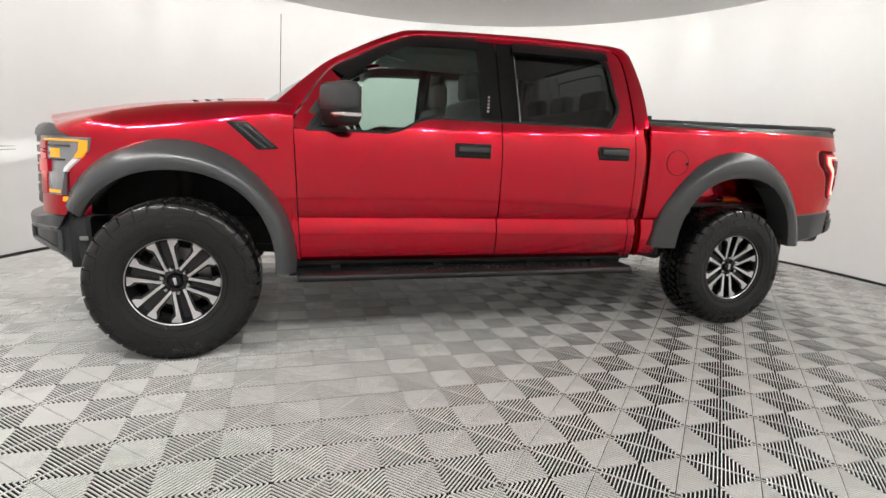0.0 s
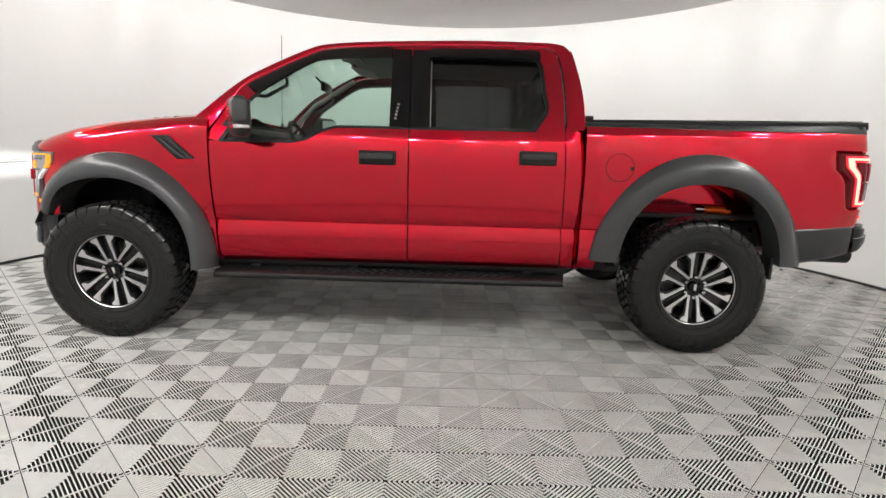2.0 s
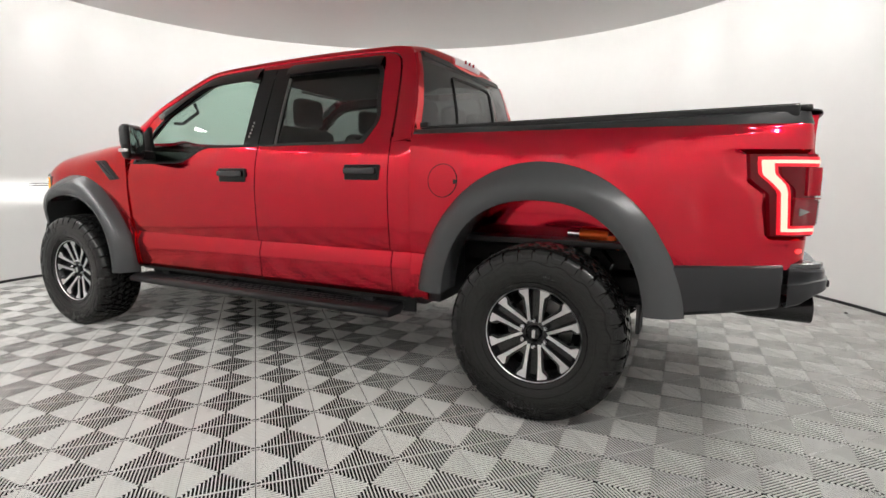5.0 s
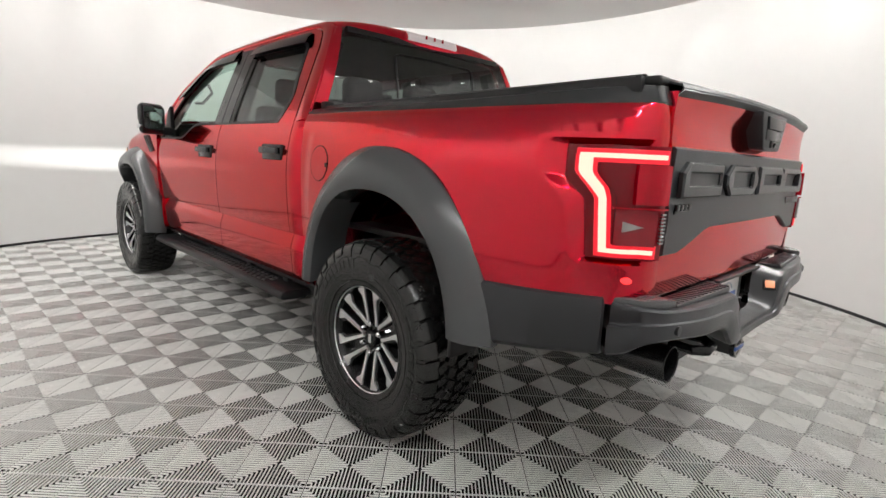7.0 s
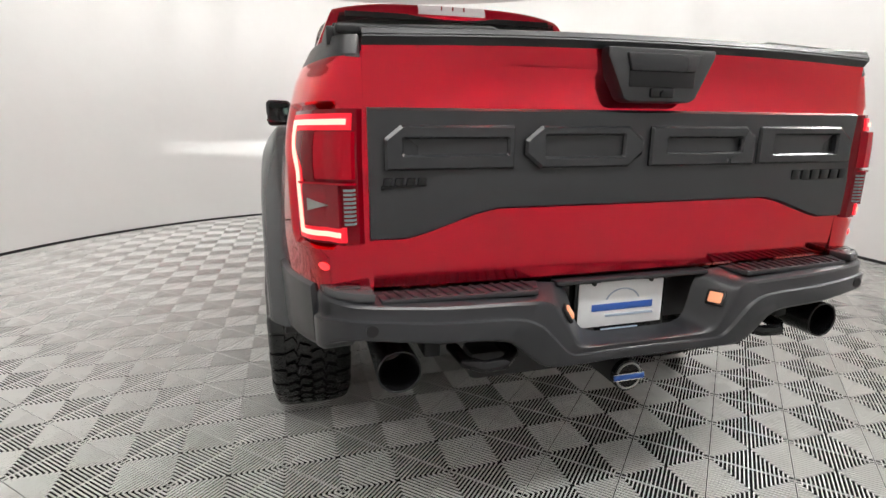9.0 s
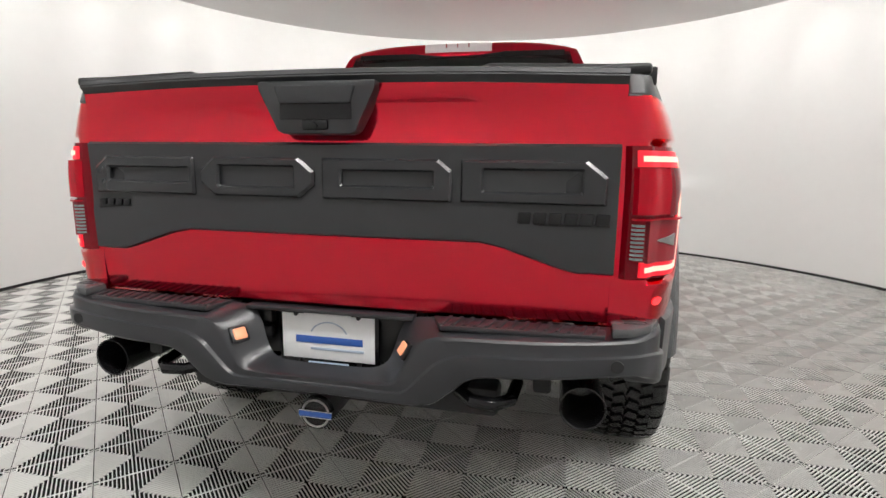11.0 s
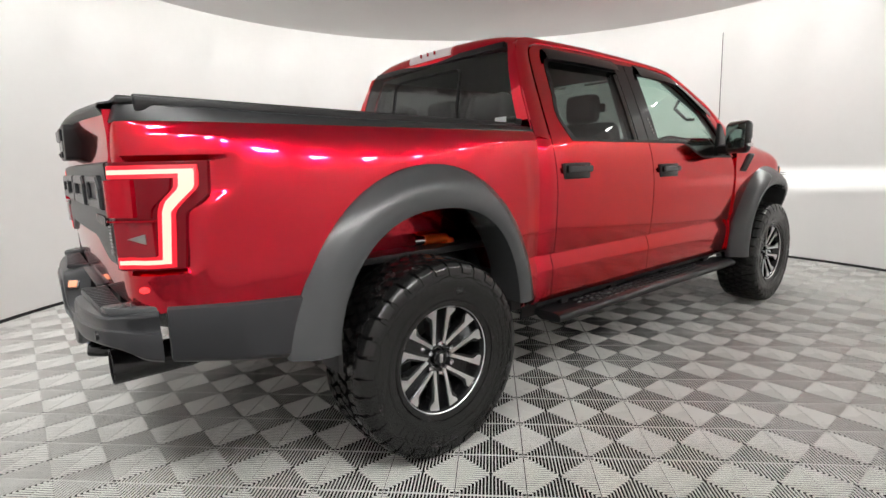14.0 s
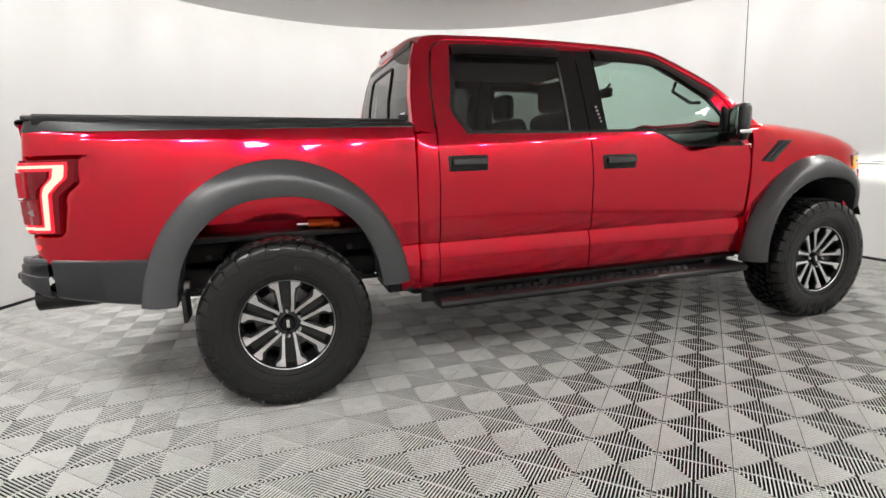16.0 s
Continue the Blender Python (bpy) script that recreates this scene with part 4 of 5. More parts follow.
def ring_block(name, outer, inner, x0, h, ch, material, parent):
    """A raised frame between an outer outline and a sunk inner one, with bevelled edges."""
    def toward(ps, k):
        cy, cz = sum(p[0] for p in ps) / len(ps), sum(p[1] for p in ps) / len(ps)
        return [(p[0] + math.copysign(min(abs(k), abs(cy - p[0])), (cy - p[0]) * k), p[1] + math.copysign(min(abs(k), abs(cz - p[1])), (cz - p[1]) * k)) for p in ps]
    rows_ = []
    for ps, x in ((outer, x0), (outer, x0 + h - ch), (toward(outer, ch), x0 + h), (toward(inner, -ch), x0 + h), (inner, x0 + h - ch), (inner, x0 + 0.001)):
        rows_.append([(x, p[0], p[1]) for p in ps])
    v_, f_ = surf(rows_, closed=True)
    f_.append(tuple(range(len(v_) - len(inner), len(v_))))
    return part(name, (v_, f_), material, parent, sharp=20)


def block(y0, y1, cut, slot):
    z0, z1 = 1.141, 1.252
    c0, c1, c2, c3 = [max(c, 0.003) for c in cut]
    outer = [(y0 + c0, z0), (y1 - c1, z0), (y1, z0 + c1 * 0.8), (y1, z1 - c2 * 0.8), (y1 - c2, z1), (y0 + c3, z1), (y0, z1 - c3 * 0.8), (y0, z0 + c0 * 0.8)]
    a_, b_, c_, d_ = slot
    e = 0.004
    inner = [(a_ + e, c_), (b_ - e, c_), (b_, c_ + e), (b_, d_ - e), (b_ - e, d_), (a_ + e, d_), (a_, d_ - e), (a_, c_ + e)]
    ring_block("raised_block", outer, inner, tg_x((y0 + y1) / 2, 1.2) + 0.005, 0.019, 0.006, BLOCK, tg)


block(-0.748, -0.405, (0, 0, 0, 0.040), (-0.700, -0.425, 1.180, 1.218))
block(-0.378, -0.022, (0.045, 0.045, 0.045, 0.045), (-0.318, -0.085, 1.172, 1.226))
block(0.002, 0.366, (0, 0, 0.035, 0), (0.060, 0.315, 1.180, 1.218))
block(0.388, 0.757, (0, 0, 0.050, 0), (0.448, 0.695, 1.172, 1.226))
for y0, y1, z0, z1, n_ in ((-0.757, -0.640, 1.102, 1.122, 4), (0.534, 0.768, 1.090, 1.120, 6)):
    xx = tg_x((y0 + y1) / 2, 1.1) + 0.011
    w_ = (y1 - y0) / n_
    bars = [prism([(y0 + w_ * k + 0.004, z0), (y0 + w_ * (k + 1) - 0.003, z0), (y0 + w_ * (k + 1), z1), (y0 + w_ * k + 0.007, z1)], "x", xx - 0.004, xx + 0.009, 0.0025) for k in range(n_)]
    part("badge", join(*bars, prism([(y0, z0 - 0.010), (y0 + w_ * 1.2, z0 - 0.004), (y1, z0 - 0.002), (y1, z0 + 0.003), (y0, z0 + 0.002)], "x", xx - 0.004, xx + 0.005, 0.001)), GLOSSBLACK, tg, "small black badge of plain blocks")
# handle bezel, a raised black plate for the dark hand hollow, and camera
hx = tg_x(0, 1.40)
bz = part("tailgate_handle_bezel", prism([(-0.168, 1.452), (0.168, 1.452), (0.166, 1.430), (0.112, 1.322), (0.095, 1.314), (-0.095, 1.314), (-0.112, 1.322), (-0.166, 1.430)], "x", hx - 0.03, hx + 0.050, 0.006), GRAIN, tg, "dark grey tailgate handle surround")
part("hand_hollow_patch", rbox((hx + 0.0485, 0, 1.378), (0.008, 0.205, 0.052), 0.003), GLOSSBLACK, bz)
part("pull", prism([(-0.115, 1.438), (0.115, 1.438), (0.100, 1.392), (-0.100, 1.392)], "x", hx + 0.042, hx + 0.060, 0.005), BLOCK, bz)
part("camera_pod", join(rbox((hx + 0.050, 0, 1.338), (0.016, 0.075, 0.026), 0.006), tube([(hx + 0.055, 0, 1.336), (hx + 0.062, 0, 1.334)], 0.009, 12)), GLOSSBLACK, bz)

# rear bumper: stations of face x, top (y, z), back (x, y, z), bottom (y, z), from the side round to the middle
STN = spline(((2.888, 0.936, 0.830, 2.888, 0.865, 0.832, 0.936, 0.658), (2.940, 0.926, 0.828, 2.930, 0.860, 0.830, 0.926, 0.676), (2.990, 0.894, 0.822, 2.95, 0.845, 0.828, 0.894, 0.706), (3.040, 0.825, 0.815, 2.96, 0.80, 0.826, 0.825, 0.722),
              (3.074, 0.62, 0.806, 2.96, 0.62, 0.822, 0.64, 0.708), (3.079, 0.40, 0.800, 2.96, 0.40, 0.820, 0.455, 0.694), (3.080, 0.328, 0.794, 2.96, 0.300, 0.816, 0.392, 0.650), (3.080, 0.296, 0.760, 2.965, 0.232, 0.796, 0.345, 0.612),
              (3.078, 0.240, 0.668, 2.975, 0.190, 0.690, 0.290, 0.602), (3.072, 0.195, 0.648, 2.985, 0.150, 0.662, 0.235, 0.600), (3.068, 0.09, 0.644, 2.99, 0.08, 0.658, 0.10, 0.601), (3.067, 0.0, 0.643, 2.99, 0.0, 0.657, 0.0, 0.601)), 84)
for side in (lambda md: md, flip):
    rows = []
    for xf, yt, zt, xb, yb, zb, yl, zl in STN:
        def at(t, dx):
            k = dx / max(1e-6, math.hypot(xf - xb, yt - yb))
            return (xf + (xb - xf) * k, yl + (yt - yl) * t + (yb - yt) * k, zl + (zt - zl) * t)
        rows.append([(at(0, 0.09)[0], at(0, 0.09)[1], zl), at(0.0, 0.018), at(0.05, 0.006), at(0.12, 0.001), at(0.50, 0.0), at(0.545, 0.001), at(0.575, 0.010), at(0.62, 0.012), at(0.90, 0.012), at(0.965, 0.017), at(1.0, 0.030), (xb, yb, zb)])
    bp = part("rear_bumper", side(shell(rows, (0, 0, -0.004))), BUMPER, truck, "dark grey steel rear bumper with step pads", 30)
    # step pad with slanted ribs, raised corner pad
    part("step_pad", side(prism([(2.958, 0.315), (3.046, 0.350), (3.026, 0.77), (2.958, 0.78)], "z", 0.806, 0.822, 0.004)), BUMPER, bp)
    for k in range(14):
        y, xe = 0.352 + 0.030 * k, 3.042 - 0.0015 * k
        part("tread_rib", side(prism([(2.962, y + 0.008), (xe, y - 0.006), (xe, y + 0.006), (2.962, y + 0.020)], "z", 0.815, 0.8265, 0.003)), BUMPER, bp)
    cp = part("corner_pad", side(prism([(2.885, 0.79), (3.030, 0.785), (3.012, 0.838), (2.972, 0.884), (2.930, 0.908), (2.885, 0.918)], "z", 0.815, 0.842, 0.008)), TRIM, bp)
    for k in range(4):
        part("corner_rib", side(rbox((2.902 + 0.022 * k, 0.845, 0.842), (0.010, 0.08 - 0.008 * k, 0.005), 0.002)), GRAIN, cp)
    part("parking_sensor", side(tube([(3.030, 0.80, 0.752), (3.052, 0.80, 0.752)], 0.016, 16)), BLACK, bp)
    cheek = Matrix.Rotation(radians(29), 4, "Z") @ Matrix.Rotation(radians(-33), 4, "X")
    cf = part("cheek_lamp_frame", side(rbox((3.034, 0.252, 0.742), (0.054, 0.014, 0.050), 0.005, 2, cheek)), BLACK, bp)
    part("cheek_lamp", side(rbox((3.0365, 0.2475, 0.7445), (0.038, 0.014, 0.034), 0.004, 2, cheek)), LED_WARM, cf, "small lit orange bumper lamp")
part("plate_recess", rbox((2.9000, 0, 0.735), (0.03, 0.56, 0.17), 0.004), BLACK, truck)
part("centre_shelf", prism([(2.94, 0.802), (2.985, 0.806), (2.985, 0.818), (2.94, 0.818)], "y", -0.26, 0.26, 0.003), BUMPER, truck)
pl = part("licence_plate_frame", rbox((2.9330, -0.016, 0.718), (0.012, 0.322, 0.172), 0.006), GLOSSBLACK, truck, "black plate frame with a white dealer plate")
part("plate", rbox((2.9410, -0.016, 0.720), (0.004, 0.296, 0.140), 0.001), PLATE, pl, "white plate with blue bars")
part("plate_bar", rbox((2.9445, -0.012, 0.712), (0.002, 0.215, 0.022), 0.0008), BLUE, pl)
part("plate_bar", rbox((2.9445, 0.014, 0.684), (0.002, 0.170, 0.008), 0.0006), BLUEGREY, pl)
part("plate_bar", rbox((2.9415, -0.016, 0.796), (0.008, 0.150, 0.009), 0.001), PLATE, pl)
part("plate_bar", rbox((2.9415, -0.016, 0.639), (0.006, 0.130, 0.004), 0.001), BLUEGREY, pl)
part("plate_arc", shell([[(2.9445, -0.012 + r * 1.25 * math.cos(a), 0.720 + r * math.sin(a)) for r in (0.046, 0.050)] for a in np.linspace(0.35, 2.8, 21)], (-0.002, 0, 0)), BLUEGREY, pl)
for y in (-0.116, 0.084):
    for z in (0.645, 0.790):
        part("plate_screw", tube([(2.9370, y, z), (2.9490, y, z)], 0.007, 10), BLACK, pl)
part("trailer_socket", join(rbox((2.9310, -0.222, 0.775), (0.035, 0.055, 0.050), 0.014), rbox((2.9310, -0.222, 0.722), (0.035, 0.050, 0.042), 0.014)), BLACK, truck, "black trailer sockets")
part("lock_button", tube([(2.9200, 0.155, 0.80), (2.9400, 0.155, 0.80)], 0.016, 16), BLACK, truck)
hb = part("hitch_receiver", rbox((2.93, -0.024, 0.515), (0.16, 0.075, 0.075), 0.010), DARK, truck)
part("hitch_cover", tube([(3.0, -0.024, 0.514), (3.018, -0.024, 0.514)], 0.050, 32), GLOSSBLACK, hb, "round dark hitch cover with a chrome ring and blue bar")
part("chrome_ring", tube([(3.020, -0.024 + 0.041 * math.cos(a), 0.514 + 0.041 * math.sin(a)) for a in np.linspace(0, 2 * math.pi, 37)], 0.0032, 8, False), STEEL, hb)
part("blue_bar", rbox((3.022, -0.024, 0.514), (0.008, 0.104, 0.016), 0.003), BLUE, hb)
part("bar_edge", join(rbox((3.023, -0.024, 0.524), (0.008, 0.106, 0.003), 0.001), rbox((3.023, -0.024, 0.504), (0.008, 0.106, 0.003), 0.001)), CHROME, hb)
part("tow_bar", rbox((2.88, 0, 0.56), (0.10, 1.0, 0.09), 0.02), DARK, truck)
for s_ in (1, -1):
    yy, zz = 0.727 * s_, 0.614
    n = 28
    rws = []
    for x, r in ((2.55, 0.038), (2.70, 0.040), (2.80, 0.056), (3.035, 0.060), (3.042, 0.0605), (3.044, 0.058), (3.042, 0.055), (2.85, 0.052), (2.84, 0.0)):
        rws.append([(x - 0.03, yy + r * math.cos(2 * math.pi * k / n), zz + 0.004 * (x - 2.8) + r * math.sin(2 * math.pi * k / n)) for k in range(n)])
    part("exhaust_tip", surf(rws, closed=True), PIPE, truck, "large black round exhaust tip")
    part("exhaust_lip", tube([(3.013, yy + 0.0582 * math.cos(a), zz + 0.001 + 0.0582 * math.sin(a)) for a in np.linspace(0, 2 * math.pi, 33)], 0.0018, 6, False), PIPE, truck)
    part("tow_hook", tube([(2.90, 0.40 * s_, 0.625), (3.00, 0.40 * s_, 0.622), (3.04, 0.44 * s_, 0.618), (3.045, 0.50 * s_, 0.616), (3.01, 0.54 * s_, 0.618), (2.90, 0.55 * s_, 0.622)], 0.018, 10), GLOSSBLACK, truck)
    part("exhaust_hanger", rbox((2.90, 0.62 * s_, 0.66), (0.10, 0.05, 0.09), 0.01), DARK, truck)

# ---- flares, wheel houses, underbody ----
def flare(cx, cz, outer, inner, t0, t1, y_body, proud=1.0):
    rows_ = []
    for t in np.linspace(t0, t1, 72):
        def on(a, b, n):
            c, s__ = math.cos(t), math.sin(t)
            return cx - math.copysign(abs(c) ** (2 / n), c) * a, cz + math.copysign(abs(s__) ** (2 / n), s__) * b
        o, i_ = on(*outer), on(*inner)
        row = []
        yb = y_body(o[0])
        for k, dy in ((0.0, -0.03), (0.0, 0.004), (0.03, 0.016), (0.12, 0.040), (0.30, 0.078), (0.50, 0.104), (0.72, 0.116), (0.92, 0.112), (0.99, 0.104), (1.0, 0.09)):
            y = yb + dy * (proud if dy > 0 else 1.0)
            row.append((o[0] + (i_[0] - o[0]) * k, y, o[1] + (i_[1] - o[1]) * k))
        row.append((i_[0], yb - 0.06, i_[1] + 0.01))
        row.append((i_[0], yb - 0.12, i_[1] + 0.01))
        rows_.append(row)
    return surf(rows_)


pair("front_flare", flare(*FC, (0.622, 0.680, 2.0), (0.500, 0.520, 2.15), 0.50, math.pi + 0.06, lambda x: 0.982 - nose_in(x)), TRIM, truck, "dark grey satin front wheel-arch flare")
pair("rear_flare", flare(*RC, (0.668, 0.762, 2.0), (0.500, 0.580, 2.3), 0.10, math.pi - 0.11, lambda x: 0.982 + 0.8 * hip_out(x, 0.9), 0.62), TRIM, truck, "dark grey satin rear wheel-arch flare")
for s_ in (1, -1):
    part("flare_bolt", rbox((2.320, 1.035 * s_, 0.80), (0.012, 0.03, 0.012), 0.004), CHROME, truck)
    # wheel house liners
    def liner(cx, r, y0, y1, a0, a1):
        return surf([[(cx + r * math.cos(a), y * s_, 0.46 + r * 1.04 * math.sin(a)) for y in (y0, (y0 + y1) / 2, y1)] for a in np.linspace(a0, a1, 30)])
    part("front_wheel_liner", liner(-WB, 0.585, 0.45, 0.97, 0.04, math.pi - 0.42), DARK, truck)
    part("front_inner_wall", prism([(-2.25, 0.55), (-1.26, 0.45), (-1.26, 1.10), (-2.38, 1.10), (-2.38, 0.70)], "y", 0.42 * s_, 0.45 * s_, 0.004), DARK, truck)
    part("rear_wheel_liner", liner(WB, 0.605, 0.72, 0.95, 0.30, math.pi - 0.30), RED, truck)
    part("rear_liner_front", prism([(1.16, 0.50), (1.30, 0.50), (1.30, 0.95), (1.16, 0.95)], "y", 0.60 * s_, 0.94 * s_, 0.01), DARK, truck)
    part("frame_rail", join(rbox((0.2, 0.50 * s_, 0.62), (5.0, 0.08, 0.17), 0.01), rbox((1.95, 0.50 * s_, 0.72), (1.5, 0.08, 0.15), 0.01)), DARK, truck, "black steel frame rail")
    # black discs on the rail's face stand in for its dark holes
    for k in range(6):
        part("rail_hole_disc", tube([(1.45 + 0.2 * k, 0.541 * s_, 0.72 + 0.02 * (k % 2)), (1.45 + 0.2 * k, 0.545 * s_, 0.72 + 0.02 * (k % 2))], 0.018, 10), GLOSSBLACK, truck)
    dx = 1.66 if s_ > 0 else 2.04
    sh = part("shock_absorber", tube([(dx + 0.07 * s_, 0.66 * s_, 0.60), (dx, 0.66 * s_, 0.94)], 0.032, 14), STEEL, truck, "grey damper with orange reservoir")
    part("reservoir", tube([(dx - 0.10 * s_, 0.74 * s_, 0.895), (dx + 0.04 * s_, 0.74 * s_, 0.900)], 0.026, 14), ORANGE, sh, "orange anodised reservoir")
    part("reservoir_cap", tube([(dx + 0.04 * s_, 0.74 * s_, 0.900), (dx + 0.10 * s_, 0.74 * s_, 0.902)], 0.022, 14), CHROME, sh)
    part("reservoir_fitting", join(rbox((dx - 0.115 * s_, 0.745 * s_, 0.87), (0.05, 0.04, 0.06), 0.012), tube([(dx - 0.06 * s_, 0.76 * s_, 0.87), (dx - 0.16 * s_, 0.76 * s_, 0.84)], 0.014, 8)), ORANGE, sh)
    part("brake_hose", tube([(2.10, 0.60 * s_, 0.80), (2.16, 0.64 * s_, 0.74), (2.12, 0.66 * s_, 0.64), (2.02, 0.68 * s_, 0.56)], 0.010, 8), GLOSSBLACK, truck)
    part("spring_shackle", join(rbox((2.40, 0.58 * s_, 0.62), (0.05, 0.09, 0.16), 0.012), tube([(2.40, 0.52 * s_, 0.58), (2.40, 0.64 * s_, 0.58)], 0.022, 12)), DARK, truck)
    part("leaf_spring", join(*[rbox((WB, 0.56 * s_, 0.52 + 0.016 * k), (1.25 - 0.16 * k, 0.065, 0.013), 0.003) for k in range(4)]), DARK, truck)
    part("tail_pipe", tube([(2.34, 0.72 * s_, 0.60), (2.45, 0.72 * s_, 0.62), (2.58, 0.715 * s_, 0.628)], 0.036, 14), STEEL, truck, "raw steel exhaust pipe")
    part("mud_flap", rbox((2.325, 0.96 * s_, 0.56), (0.02, 0.15, 0.14), 0.006), DARK, truck)
    part("front_shock", tube([(-WB, 0.62 * s_, 0.45), (-WB, 0.55 * s_, 1.0)], 0.05, 12), DARK, truck)
part("rear_axle", join(tube([(WB, -0.75, 0.43), (WB, 0.75, 0.43)], 0.055, 16), tube([(WB - 0.16, 0, 0.43), (WB + 0.17, 0, 0.43)], [0.10, 0.16], 20)), DARK, truck)
part("front_axle", join(tube([(-WB, -0.75, 0.43), (-WB, 0.75, 0.43)], 0.05, 12), rbox((-WB, 0, 0.45), (0.5, 0.6, 0.2), 0.05)), DARK, truck)
# added dark plate that stops light crossing under the truck
part("under_light_block", prism([(-1.25, 0.42), (1.10, 0.42), (1.25, 0.50), (-1.35, 0.50)], "y", -0.74, 0.74, 0.01), DARK, truck)
part("drive_shaft", tube([(-1.2, 0.05, 0.55), (WB - 0.1, 0.05, 0.47)], 0.05, 12), DARK, truck)
part("fuel_tank", rbox((0.35, -0.50, 0.52), (1.3, 0.5, 0.22), 0.05), DARK, truck)
part("silencer", rbox((0.55, 0.45, 0.50), (0.9, 0.4, 0.18), 0.08, 3), STEEL, truck)
part("spare_wheel", lathe([(-0.10, 0.18), (-0.13, 0.36), (-0.05, 0.42), (0.05, 0.42), (0.13, 0.36), (0.10, 0.18)], 40), RUBBER, truck).matrix_basis = Matrix.Translation((2.44, 0, 0.70)) @ Matrix.Rotation(radians(90), 4, "X")

# running boards
for side in (lambda md: md, flip):
    rb = part("running_board", side(prism([(0.845, 0.420), (0.860, 0.448), (1.000, 0.450), (1.032, 0.438), (1.042, 0.418), (1.030, 0.398), (0.90, 0.392)], "x", -1.225, 1.02, 0.008, 2)), BLACK, truck, "dark grey running board")
    for k in range(26):
        for j in range(3):
            part("tread_cleat", side(rbox((-0.78 + 0.060 * k + 0.02 * (j % 2), 0.905 + 0.042 * j, 0.450), (0.040, 0.024, 0.012), 0.003, 1)), BLACK, rb)
    for x in (-1.0, -0.35, 0.30, 0.80):
        part("bracket", side(prism([(0.70, 0.55), (0.78, 0.58), (0.90, 0.47), (0.90, 0.43)], "x", x - 0.03, x + 0.03, 0.004)), DARK, rb)
    # added dark strip so no bright floor shows above the board
    part("gap_light_block", side(rbox((-0.10, 0.80, 0.452), (2.34, 0.02, 0.135), 0.004)), DARK, truck)
    part("rocker_underside", side(rbox((-0.08, 0.86, 0.50), (2.3, 0.12, 0.04), 0.01)), DARK, truck)

# door mirrors
def swept(md):
    """The mirror's outer end lies farther back than its foot."""
    return [(v[0] + 0.60 * (v[1] - 1.125) - 0.02, v[1] - 0.04, v[2]) if v[1] > 1.0 else (v[0] - 0.05, v[1], v[2]) for v in md[0]], md[1]


for side in (swept, lambda md: flip(swept(md))):
    mr = part("door_mirror", side(rbox((-0.974, 1.125, 1.400), (0.105, 0.215, 0.225), 0.040, 4)), BLACK, truck, "black door mirror with a lamp in its foot")
    part("mirror_glass", side(rbox((-0.9225, 1.125, 1.410), (0.006, 0.170, 0.170), 0.003)), MIRRORMAT, mr)
    part("mirror_cap", side(rbox((-0.982, 1.127, 1.440), (0.108, 0.222, 0.165), 0.045, 4)), TRIM, mr)
    part("mirror_lamp", side(rbox((-0.984, 1.185, 1.345), (0.100, 0.110, 0.026), 0.008, 3)), CHROME, mr)
    part("mirror_arm", side(prism([(-1.03, 1.285), (-0.93, 1.285), (-0.93, 1.345), (-1.02, 1.36)], "y", 0.93, 1.06, 0.012)), BLACK, mr)
    part("mirror_sail", side(prism([(-1.170, 1.268), (-0.945, 1.270), (-0.965, 1.52), (-1.02, 1.485)], "y", 0.915, 0.945, 0.006)), GRAIN, mr)
part("antenna", join(tube([(-1.33, 0.80, 1.41), (-1.33, 0.80, 1.45)], 0.014, 10), tube([(-1.33, 0.80, 1.44), (-1.31, 0.80, 2.24)], 0.0028, 6)), BLACK, truck, "thin black whip antenna")

